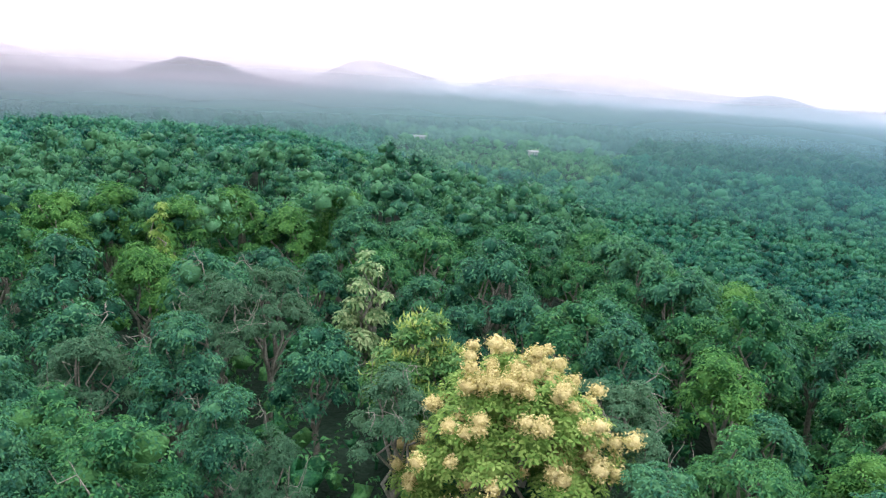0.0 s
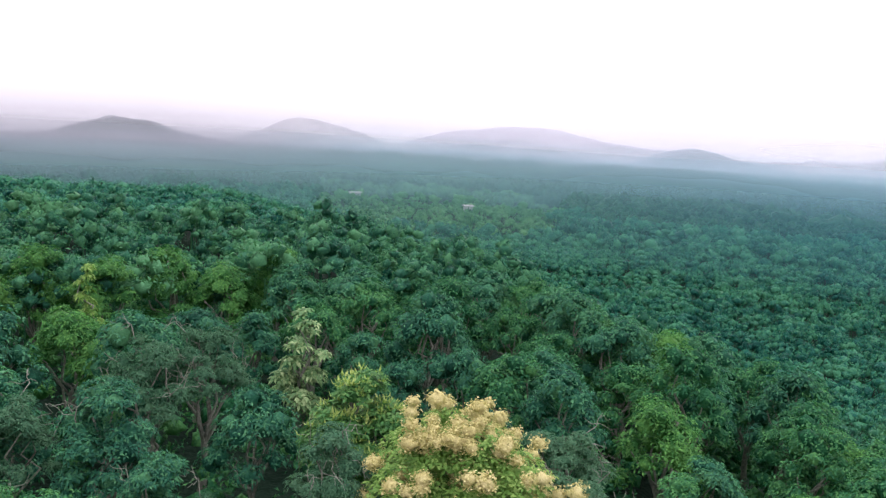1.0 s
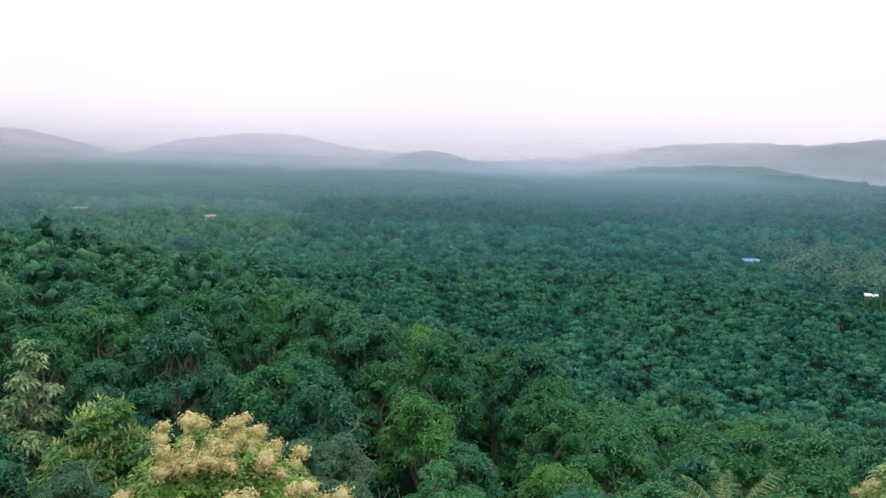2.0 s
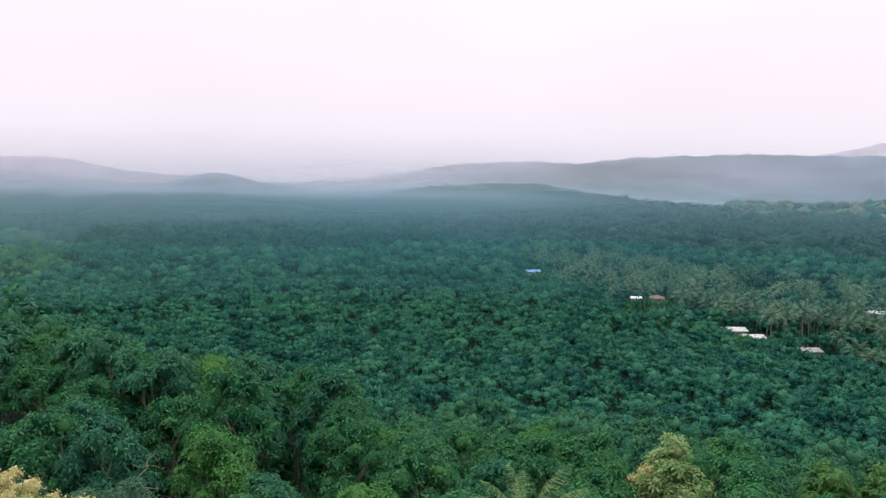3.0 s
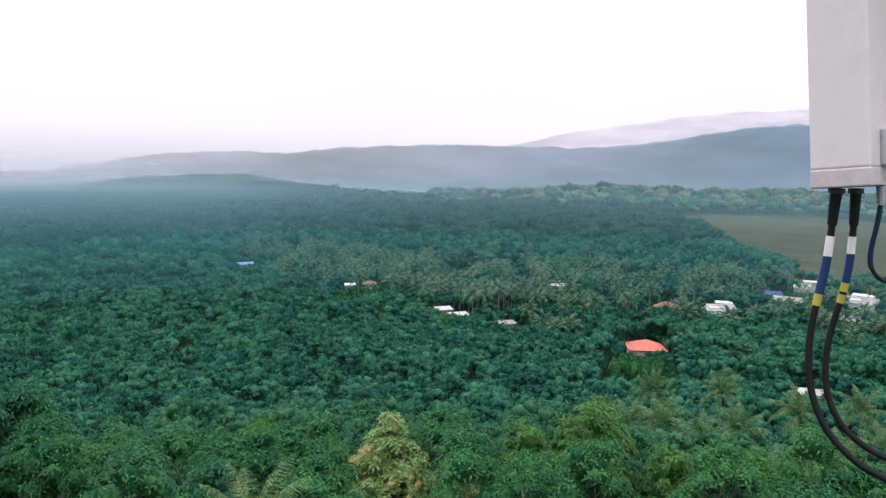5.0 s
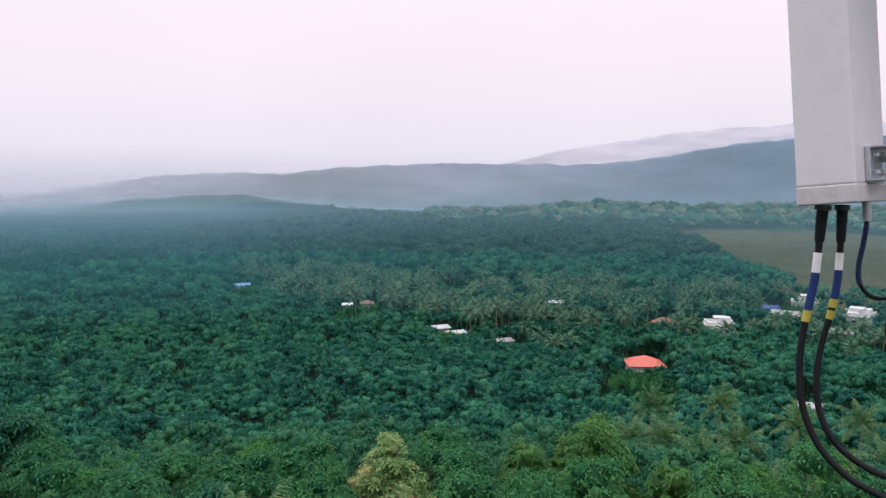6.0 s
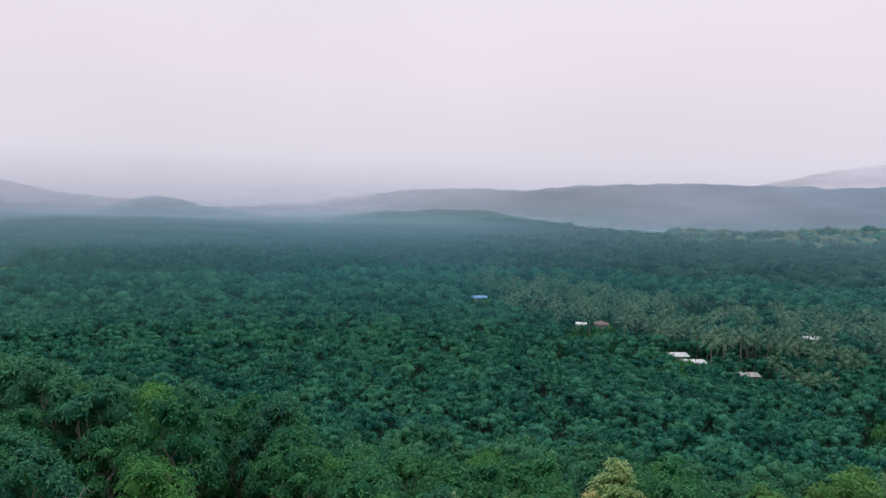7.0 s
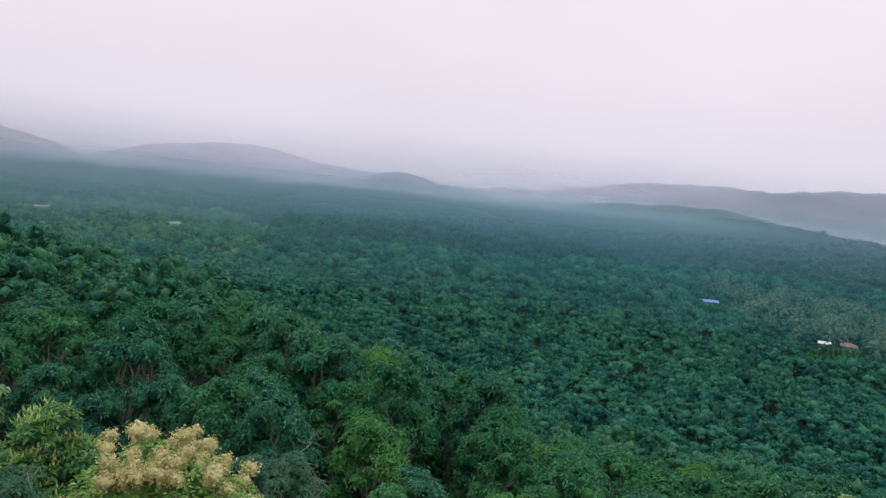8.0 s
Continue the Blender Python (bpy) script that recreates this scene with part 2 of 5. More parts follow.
def smooth01(x):
    x = np.clip(x, 0, 1)
    return x * x * (3 - 2 * x)


def wave(x, y, scale, seed):
    """Cheap rolling noise of sines, about -1 to 1."""
    rs = np.random.RandomState(seed)
    out = 0
    for i in range(7):
        a, ph, k = rs.uniform(0, 2 * np.pi), rs.uniform(0, 2 * np.pi), rs.uniform(0.6, 1.9) / scale
        out = out + np.sin((x * np.cos(a) + y * np.sin(a)) * k * 2 * np.pi + ph)
    return out / 4.0


# ---- the lie of the land ----
def crest(az, stops):
    return np.interp(az, [s[0] for s in stops], [s[1] for s in stops])


# far hills: distance, half width, and along the bearing the elevation of the crest as seen from the mast
HILLS = [
    (820, 170, [(-27, -3.9), (-22, -3.5), (-20, -2.85), (-17.5, -2.25), (-15.5, -2.05), (-12.5, -2.15), (-9, -2.3), (-4, -2.6), (0, -3.3)]),
    (640, 90, [(-4, -4.2), (4, -3.7), (10, -3.3), (13, -3.5), (16, -4.4)]),
    (1100, 170, [(-7, -2.6), (-3, -2.3), (2, -1.8), (6, -1.5), (14, -1.5), (21, -1.5), (45, -1.6), (60, -2.4)]),
    (1230, 190, [(-37, -2.8), (-33, -2.4), (-30, -1.85), (-27.8, -1.4), (-25, -0.95), (-22, -0.72), (-18, -0.56), (-16.2, -0.72), (-13.6, -1.1), (-10.4, -1.45), (-6, -2.2)]),
    (1450, 200, [(-120, 0.0), (-95, -2.6), (-87, -2.65), (-85, -2.05), (-83.3, -1.3), (-80.8, -0.6), (-77.8, -0.98), (-75.9, -1.62), (-74, -2.05), (-72, -2.05),
                 (-70, -2.5), (-68, -2.75), (-66.6, -2.25), (-60, -2.42), (-56, -2.3), (-53.7, -2.62), (-51.7, -2.82), (-48.6, -2.66), (-44.6, -2.9)]),
    (1900, 170, [(-48, -2.6), (-44.6, -2.04), (-43, -1.45), (-41.4, -0.96), (-40.2, -0.78), (-39, -0.93), (-37.3, -1.3), (-35.6, -1.45), (-32, -2.2)]),
    (2450, 280, [(-76, -2.6), (-72.3, -1.85), (-71.2, -1.2), (-69.5, -0.37), (-68.2, -0.04), (-66.3, -0.4), (-63.6, -1.0), (-61.6, -1.9), (-60, -1.3), (-57.9, -0.6), (-55.3, -0.24),
                 (-52.7, 0.07), (-50.4, 0.08), (-48, -0.35), (-45.6, -0.8), (-43, -0.95), (-38, -1.5), (-30, -1.0), (-27.3, -0.43), (-25, -0.1), (-22, 0.36),
                 (-20.2, 0.5), (-14.4, 0.52), (-10.4, 1.0), (-6.3, 1.25), (0, 1.42), (6, 1.3), (9.9, 1.57), (13, 1.9), (15.6, 2.46), (19.2, 2.82), (21, 2.97), (40, 3.4), (70, 2.0), (110, -1.0)]),
    (3700, 420, [(-4, 0.2), (2, 1.5), (6, 2.36), (10, 2.96), (13.7, 3.5), (17.4, 3.86), (21, 3.97), (30, 4.0), (50, 3.2), (100, 0.0)]),
    (3700, 420, [(-125, 1.0), (-98, 0.5), (-91.5, -0.47), (-89.9, -0.72), (-87, -1.6), (-83, -2.4)]),
]


def plain(r):
    """The valley floor drops away beyond a kilometre."""
    return -0.030 * np.maximum(r - 900, 0) * smooth01((r - 900) / 900)


def land(x, y):
    """Height of the ground."""
    r = np.hypot(x, y)
    az = np.degrees(np.arctan2(x, y))
    edge = np.interp(az, [-180, -130, -95, -92, -88, -82, -78, -74, -70.5, -68, -66, -64, -61, -57, -50, -40, -20, 10, 30, 60, 120, 180],
                     [120, 150, 160, 164, 186, 186, 178, 172, 157, 146, 134, 122, 108, 90, 70, 58, 48, 50, 52, 60, 90, 120])
    top = np.interp(az, [-180, -95, -45, -20, 30, 90, 180], [25, 25.8, 25.3, 20.5, 19.5, 21, 24])
    fall = np.interp(az, [-180, -70, -50, -20, 30, 180], [95, 90, 85, 80, 78, 95])
    h = top * (1 - smooth01((r - edge) / fall)) + plain(r)
    h = h + (22 - top) * (1 - smooth01((r - 6) / 25))
    h = h + 1.2 * wave(x, y, 90, 3) * smooth01((r - 20) / 40) + 2.2 * wave(x, y, 420, 5) * smooth01((r - 250) / 300)
    for ri, wi, stops in HILLS:
        c = np.maximum(52 + ri * np.tan(np.radians(crest(az, stops))) - plain(ri) - (11 if ri < 1300 else 12), 0)
        c = c * smooth01((az - stops[0][0]) / 3) * smooth01((stops[-1][0] - az) / 3)
        h = h + c * np.exp(-((r - ri) / wi) ** 2)
    h = h + smooth01((r - 1100) / 500) * (4 * wave(x, y, 190, 11) + 2.5 * wave(x, y, 70, 12))
    return h


def is_field(x, y):
    """1 on open grassland, 0 under trees."""
    r, az = np.hypot(x, y), np.degrees(np.arctan2(x, y))
    wob = 3.0 * wave(x, y, 120, 21)
    near = np.interp(az, [12, 14, 16, 18, 20, 22, 25, 60], [800, 665, 550, 462, 398, 356, 350, 350])
    f = smooth01((az - 13.0) / 1.0) * smooth01((r + 4 * wob - near) / 12) * (1 - smooth01((r + 8 * wob - 860) / 60))
    b = smooth01((az + 4) / 2) * (1 - smooth01((az - 3.5) / 2)) * smooth01((r + 4 * wob - 960) / 30) * (1 - smooth01((r - 1150) / 50))
    return np.clip(np.maximum(f, 0.8 * b), 0, 1)


def build_ground():
    azs = np.radians(np.concatenate([np.arange(-104, 44, 0.5), np.arange(44, 256, 4.0)]))
    rs = np.concatenate([[0.5], np.geomspace(4, 300, 46), np.geomspace(306, 1400, 70), np.geomspace(1430, 4600, 60)])
    a, r = np.meshgrid(azs, rs)
    x, y = r * np.sin(a), r * np.cos(a)
    z = land(x, y)
    # past the built trees the sheet is the closed canopy itself
    z = z + smooth01((r - 1250) / 250) * 9 * (1 - is_field(x, y))
    v = np.stack([x, y, z], -1).reshape(-1, 3)
    n, m = len(rs), len(azs)
    i, j = np.meshgrid(np.arange(n - 1), np.arange(m), indexing="ij")
    j2 = (j + 1) % m
    q = np.stack([i * m + j, i * m + j2, (i + 1) * m + j2, (i + 1) * m + j], -1).reshape(-1, 4)[:, ::-1]
    me = mesh_from("ground", v, q, M_GROUND, True)
    at = me.attributes.new("field", "FLOAT", "POINT")
    at.data.foreach_set("value", is_field(x, y).ravel().astype(np.float32))
    tagged(new("ground", me), "hilly tropical land of leaf litter, grass fields and far wooded ridges", "ground", kind="structure")


build_ground()

# ---- trees ----
def lobes_for(rs, kind, w, h, many=22, drop=0.62):
    """Centres and radii of the leafy masses of a crown of width w and height h, its foot at z = 0."""
    c, rad = [], []
    if kind == "dome":
        n = many
        k = (22 / n) ** 0.4
        for i in range(n):
            a, q = i * 2.4 + rs.uniform(-0.4, 0.4), math.sqrt((i + 0.4) / n)
            c.append((0.42 * w * q * math.cos(a), 0.42 * w * q * math.sin(a), h * (0.80 - drop * q ** 2.2) + rs.uniform(-0.09, 0.09) * h))
            rad.append(w * k * rs.uniform(0.115, 0.185))
    elif kind == "column":
        for i in range(20):
            f = i / 19
            a = i * 2.4
            s = 0.36 * w * (1 - 0.9 * f)
            c.append((s * math.cos(a), s * math.sin(a), h * (0.10 + 0.82 * f)))
            rad.append(w * (0.20 - 0.11 * f) * rs.uniform(0.8, 1.2))
    elif kind == "ragged":  # tall, thin and broken into drooping tufts
        for i in range(15):
            f = (i + 0.3) / 15
            a = i * 2.4 + rs.uniform(-0.6, 0.6)
            s = w * rs.uniform(0.12, 0.46) * (1 - 0.75 * f)
            c.append((s * math.cos(a), s * math.sin(a), h * (0.05 + 0.88 * f)))
            rad.append(w * rs.uniform(0.10, 0.17) * (1.15 - 0.5 * f))
    else:  # open: spreading limbs with leaf plates
        for i in range(24):
            a, q = i * 2.4 + rs.uniform(-0.5, 0.5), math.sqrt((i + 0.4) / 24)
            c.append((0.42 * w * q * math.cos(a), 0.42 * w * q * math.sin(a), h * (0.80 - 0.45 * q * q) + rs.uniform(-0.12, 0.12) * h))
            rad.append(w * rs.uniform(0.085, 0.14))
    return np.array(c), np.array(rad)


def whorls(rs, centres, axes, leaflets, size, droop, width=0.46):
    """Whorls of pointed leaflets: one folded four-sided leaf each."""
    n = len(centres)
    axes = axes / np.linalg.norm(axes, axis=1, keepdims=True)
    t1 = np.cross(axes, np.array([0.31, 0.74, 0.59]))
    t1 /= np.linalg.norm(t1, axis=1, keepdims=True)
    t2 = np.cross(axes, t1)
    ph = rs.uniform(0, 6.28, n)[:, None] + np.arange(leaflets)[None] * (6.283 / leaflets) + rs.uniform(-0.35, 0.35, (n, leaflets))
    L = size * rs.uniform(0.65, 1.3, (n, leaflets, 1))
    d = t1[:, None] * np.cos(ph)[..., None] + t2[:, None] * np.sin(ph)[..., None]
    lift = rs.uniform(-0.1, 0.5, (n, leaflets, 1))
    dirs = d + axes[:, None] * lift
    side = np.cross(axes[:, None], d)
    base = centres[:, None] + d * L * 0.08
    mid = base + dirs * L * 0.55
    tip = base + dirs * L - np.array([0, 0, 1]) * L * droop
    v = np.stack([base, mid + side * L * width * 0.5, tip, mid - side * L * width * 0.5], 2).reshape(-1, 3)
    return v, np.arange(len(v)).reshape(-1, 4)


def sprays(rs, centres, axes, many, size, spread=0.75):
    """Loose sprays of leaves: small pointed plates turned every way about the outward direction."""
    n = len(centres)
    c = np.repeat(centres, many, 0) + rs.normal(size=(n * many, 3)) * size * 0.55
    up = np.repeat(axes / np.linalg.norm(axes, axis=1, keepdims=True), many, 0) + rs.normal(size=(n * many, 3)) * spread
    up /= np.linalg.norm(up, axis=1, keepdims=True)
    t1 = np.cross(up, rs.normal(size=(n * many, 3)))
    t1 /= np.linalg.norm(t1, axis=1, keepdims=True)
    t2 = np.cross(up, t1)
    L = size * rs.uniform(0.6, 1.25, (n * many, 1))
    w = L * rs.uniform(0.32, 0.55, (n * many, 1))
    bend = up * L * 0.14
    v = np.stack([c - t1 * L * 0.5 - bend, c + t2 * w * 0.5 + bend, c + t1 * L * 0.5 - bend, c - t2 * w * 0.5 + bend], 1).reshape(-1, 3)
    return v, np.arange(len(v)).reshape(-1, 4)


def crown_points(rs, lobes, rad, n, low=-0.35, squash=0.8):
    """Points on the outer skin of the leafy masses, and the way out of the crown there."""
    mid = lobes.mean(0)
    out_p, out_a = [], []
    share = rad ** 2 / (rad ** 2).sum()
    while sum(len(p) for p in out_p) < n:
        i = rs.choice(len(lobes), n, p=share)
        d = rs.normal(size=(n, 3))
        d /= np.linalg.norm(d, axis=1, keepdims=True)
        keep = d[:, 2] > low
        p = lobes[i] + d * rad[i][:, None] * np.array([1, 1, squash]) * rs.uniform(0.82, 1.08, (n, 1))
        for c, q in zip(lobes, rad):
            keep &= np.linalg.norm((p - c) / np.array([1, 1, squash]), axis=1) > 0.72 * q
        a = 0.7 * d + np.array([0, 0, 1.0]) + 0.4 * (p - mid) / (np.abs(lobes - mid).max() + 1e-6)
        out_p.append(p[keep])
        out_a.append(a[keep])
    return np.concatenate(out_p)[:n], np.concatenate(out_a)[:n]


def core(lobes, rad, scale, rings=3, segs=6, rough=None, squash=0.8):
    """The closed inner leaf mass of each lobe: squat domes of few faces."""
    vs, qs, off = [], [], 0
    for c, q in zip(lobes, rad):
        th = np.linspace(-0.9, 1.5, rings + 1)
        ph = np.arange(segs) * 2 * np.pi / segs + q * 7
        T, P = np.meshgrid(th, ph, indexing="ij")
        v = c + scale * q * np.stack([np.cos(T) * np.cos(P), np.cos(T) * np.sin(P), squash * np.sin(T)], -1)
        if rough:  # an uneven leaf mass
            v = v + rough.normal(size=v.shape) * 0.13 * q
        vs.append(v.reshape(-1, 3))
        i, j = np.meshgrid(np.arange(rings), np.arange(segs), indexing="ij")
        k = (j + 1) % segs
        qs.append(np.stack([i * segs + j, i * segs + k, (i + 1) * segs + k, (i + 1) * segs + j], -1).reshape(-1, 4) + off)
        off += (rings + 1) * segs
    return np.concatenate(vs), np.concatenate(qs)


def join(*pieces):
    vs, qs, off = [], [], 0
    for v, q in pieces:
        vs.append(v)
        qs.append(q + off)
        off += len(v)
    return np.concatenate(vs), np.concatenate(qs)


def tube(points, radii, segs=6):
    """A tapered limb through the points."""
    p = np.asarray(points, float)
    d = np.gradient(p, axis=0)
    d /= np.linalg.norm(d, axis=1, keepdims=True)
    s = np.cross(d, np.array([0.21, 0.93, 0.31]))
    s /= np.linalg.norm(s, axis=1, keepdims=True)
    u = np.cross(d, s)
    a = np.arange(segs) * 2 * np.pi / segs
    ring = s[:, None] * np.cos(a)[None, :, None] + u[:, None] * np.sin(a)[None, :, None]
    v = (p[:, None] + ring * np.asarray(radii)[:, None, None]).reshape(-1, 3)
    i, j = np.meshgrid(np.arange(len(p) - 1), np.arange(segs), indexing="ij")
    k = (j + 1) % segs
    return v, np.stack([i * segs + j, i * segs + k, (i + 1) * segs + k, (i + 1) * segs + j], -1).reshape(-1, 4)


def limb(rs, a, b, r0, r1, n=6, sway=0.06):
    """Points of a crooked limb from a to b."""
    a, b = np.array(a, float), np.array(b, float)
    f = np.linspace(0, 1, n)[:, None]
    p = a + (b - a) * f
    p[1:-1] += rs.normal(size=(n - 2, 3)) * np.linalg.norm(b - a) * sway
    p[:, 2] += np.sin(f[:, 0] * math.pi) * 0.08 * np.linalg.norm(b - a)
    return tube(p, np.linspace(r0, r1, n), 5)


def tree_template(name, label, category, seed, kind, w, h, stem, tufts, leaflets, size, leaf, droop=0.25, fill=0.72, bare=0, extra=None, lean=0.0):
    """A tree: an Empty at the foot, with a trunk that forks into limbs, and a crown of leaf whorls."""
    rs = np.random.RandomState(seed)
    lobes, rad = lobes_for(rs, kind, w, h)
    lobes[:, 2] += stem
    tree = tagged(new(name), label, category)
    fork = np.array([rs.uniform(-0.2, 0.2), rs.uniform(-0.2, 0.2), stem * 0.95])
    r0 = 0.020 * (stem + h) + 0.03
    pieces = [limb(rs, (0, 0, -1.5), fork, r0 * 1.25, r0 * 0.75, 6, 0.015)]
    for c, q in list(zip(lobes, rad))[::3]:
        pieces.append(limb(rs, fork - (0, 0, rs.uniform(0, 0.25 * stem)), c, r0 * 0.5, 0.03, 6))
    for i in range(bare):
        c = lobes[rs.randint(len(lobes))]
        a, e = rs.uniform(0, 6.28), rs.uniform(0.3, 1.2)
        tip = c + np.array([math.cos(a) * math.cos(e), math.sin(a) * math.cos(e), math.sin(e)]) * rs.uniform(0.22, 0.34) * w
        pieces.append(limb(rs, c - (0, 0, 0.6), tip, 0.05, 0.015, 6, 0.10))
        for k in range(3):
            mid = c + (tip - c) * rs.uniform(0.35, 0.8)
            pieces.append(limb(rs, mid, mid + rs.normal(size=3) * 0.10 * w + (0, 0, 0.06 * w), 0.025, 0.010, 4, 0.10))
    part("trunk", mesh_from("trunk", *join(*pieces), M_BARK, True), None, tree, "pale grey forking trunk and limbs")
    p, a = crown_points(rs, lobes, rad, tufts)
    leaves = whorls(rs, p, a, leaflets, size, droop)
    cr = join(leaves, core(lobes, rad, fill, 2, 5)) if fill else leaves
    part("crown", mesh_from("crown", *cr, leaf), None, tree)
    if extra:
        extra(rs, tree, lobes, rad)
    return tree


def put_tree(tree, x, y, scale=1.0, turn=0.0, tall=1.0, z=None):
    g = float(land(np.array(x), np.array(y))) if z is None else z
    m = pose(x, y, g, 0, 0, turn) @ Matrix.Diagonal((scale, scale, scale * tall, 1))
    return copy_thing(tree, m)


def fluffy_head(rs, c, d, s):
    """A fluffy flower ball on a leaning stem."""
    b = c + (0.5 * d + np.array([0, 0, 0.4])) * s * 0.6
    q = 0.42 * s
    off = rs.normal(size=(95, 3))
    off /= np.linalg.norm(off, axis=1, keepdims=True)
    tall = np.array([1, 1, rs.uniform(0.9, 1.5)])
    fluff = sprays(rs, b + off * tall * q * rs.uniform(0.82, 1.08, (95, 1)), off, 2, 0.17, 0.8)
    return mesh_from("flower_head", *join(core(np.array([b]), np.array([q]), 0.90, 3, 7, rs, 1.0), fluff), M_FLOWER)


def flower_heads(rs, tree, lobes, rad):
    """Cream panicles standing out of the crown, crowded at its top."""
    p, a = crown_points(rs, lobes, rad, 150, low=0.0)
    low, high = p[:, 2].min(), p[:, 2].max()
    for c, d in zip(p, a):
        if rs.uniform() > 0.12 + 0.75 * ((c[2] - low) / (high - low)) ** 1.5:
            continue
        d = d / np.linalg.norm(d)
        for i in range(rs.randint(1, 5)):
            part("flower_head", fluffy_head(rs, c + rs.normal(size=3) * np.array([0.5, 0.5, 0.42]), d, rs.uniform(0.5, 1.0)), None, tree)


def few_flowers(rs, tree, lobes, rad):
    p, a = crown_points(rs, lobes, rad, 26, low=0.0)
    for c, d in zip(p, a):
        part("flower_head", fluffy_head(rs, c, d / np.linalg.norm(d), rs.uniform(0.45, 0.75)), None, tree)


def young_shoots(rs, tree, lobes, rad):
    p, a = crown_points(rs, lobes, rad, 280, low=0.0)
    up = np.zeros_like(a) + np.array([0, 0, 1.0])
    v, q = whorls(rs, p + 0.1 * a, up, 4, 0.30, -0.7, 0.34)
    tagged(part("young_growth", mesh_from("young_growth", v, q, M_SHOOT), None, tree, "upright yellow-green young shoots"), kind="stuff")


def frond_set(rs, n, length, leafs, upright=0.0, segs=7, cover=0.42, rib_too=True, arch=1.0):
    """Coconut fronds: an arching rib with drooping leaflets on both sides. One (verts, quads) each."""
    out = []
    for i in range(n):
        a = i * 2.4 + rs.uniform(-0.3, 0.3)
        f = i / n
        rise = 1.42 - (1.75 - upright) * f + rs.uniform(-0.1, 0.1)
        L = length * rs.uniform(0.85, 1.1)
        s = np.linspace(0, 1, segs)
        ang = rise - 1.25 * arch * s ** 1.5 * (0.6 + 0.5 * f)
        dx, dz = np.cumsum(np.cos(ang)) * L / segs, np.cumsum(np.sin(ang)) * L / segs
        rib = np.stack([dx * math.cos(a), dx * math.sin(a), dz], -1)
        side = np.array([-math.sin(a), math.cos(a), 0])
        v, q = tube(rib, np.linspace(0.05, 0.012, segs), 3)
        t = np.linspace(0.10, 0.99, leafs)
        pts = np.stack([np.interp(t, s, rib[:, k]) for k in range(3)], -1)
        fw = np.stack([np.interp(t, s, np.gradient(rib[:, k])) for k in range(3)], -1)
        fw /= np.linalg.norm(fw, axis=1, keepdims=True)
        ll = (0.24 * L * np.sin(np.clip(t * 0.9 + 0.12, 0, 1) * math.pi) ** 0.6 + 0.08)[:, None]
        lv = []
        for sg in (-1, 1):
            d = sg * side * 0.72 + fw * 0.55
            droop = rs.uniform(0.25, 0.6, (leafs, 1))
            tip = pts + d * ll - np.array([0, 0, 1]) * ll * droop
            w = fw * cover * L / leafs
            lv.append(np.stack([pts - w, pts + w, tip + w * 0.3, tip - w * 0.3], 1).reshape(-1, 3))
        lv = np.concatenate(lv)
        lq = np.arange(len(lv)).reshape(-1, 4)
        out.append(join((v, q), (lv, lq)) if rib_too else (lv, lq))
    return out


def palm_template(seed, height, length, fronds, leafs, label, upright=0.0, leaf=None, cover=0.42, arch=1.0):
    rs = np.random.RandomState(seed)
    palm = tagged(new("coconut_palm"), label, "palm", group="coconut palms")
    n = 9
    f = np.linspace(0, 1, n)
    bend = rs.uniform(-0.9, 0.9, 2)
    pts = np.stack([bend[0] * f ** 2, bend[1] * f ** 2, -1 + (height + 1) * f], -1)
    part("trunk", mesh_from("trunk", *tube(pts, 0.19 - 0.07 * f + 0.10 * (f < 0.1), 8), M_PALMBARK, True), None, palm, "slender ringed grey palm trunk")
    top = pts[-1]
    for v, q in frond_set(rs, fronds, length, leafs, upright, 7, cover, True, arch):
        part("frond", mesh_from("frond", v + top, q, leaf or M_PALM), None, palm)
    return palm


# Templates stand apart from the view, far below the ground sheet's rim, and are removed at the end.
TEMPLATES = []


def keep_template(ob):
    TEMPLATES.append(ob)
    return ob


RUBBER = [keep_template(tree_template("rubber_tree", "rubber tree with a rounded crown of blue-green leaf whorls", "tree", 10 + i, "dome", w, h, s, 1500, 4, 0.25, M_RUBBER_NEAR, droop=0.42, bare=3))
          for i, (w, h, s) in enumerate(((7.0, 9.2, 3.8), (6.2, 9.6, 4.0), (7.8, 8.6, 4.2)))]
RUBBER_FAR = [keep_template(tree_template("rubber_tree", "rubber tree with a rounded blue-green crown on the hill slope", "tree", 20 + i, "dome", w, h, s, 800, 3, 0.33, M_RUBBER_NEAR, droop=0.4))
              for i, (w, h, s) in enumerate(((6.8, 8.8, 3.8), (6.0, 9.2, 4.0), (7.4, 8.4, 4.2)))]
WILD = [keep_template(tree_template("forest_tree", "broad green forest tree with an uneven crown", "tree", 30 + i, k, w, h, s, 1500, 4, 0.25, M_FOREST, droop=0.4, bare=2))
        for i, (k, w, h, s) in enumerate((("dome", 7.5, 9.0, 4.0), ("open", 8.0, 8.5, 4.5), ("dome", 6.0, 9.4, 3.6)))]
WILD_FAR = [keep_template(tree_template("forest_tree", "green forest tree on the hill slope", "tree", 40 + i, k, w, h, s, 800, 3, 0.33, M_FOREST, droop=0.35))
            for i, (k, w, h, s) in enumerate((("dome", 7.0, 8.8, 3.8), ("open", 7.6, 8.2, 4.4)))]
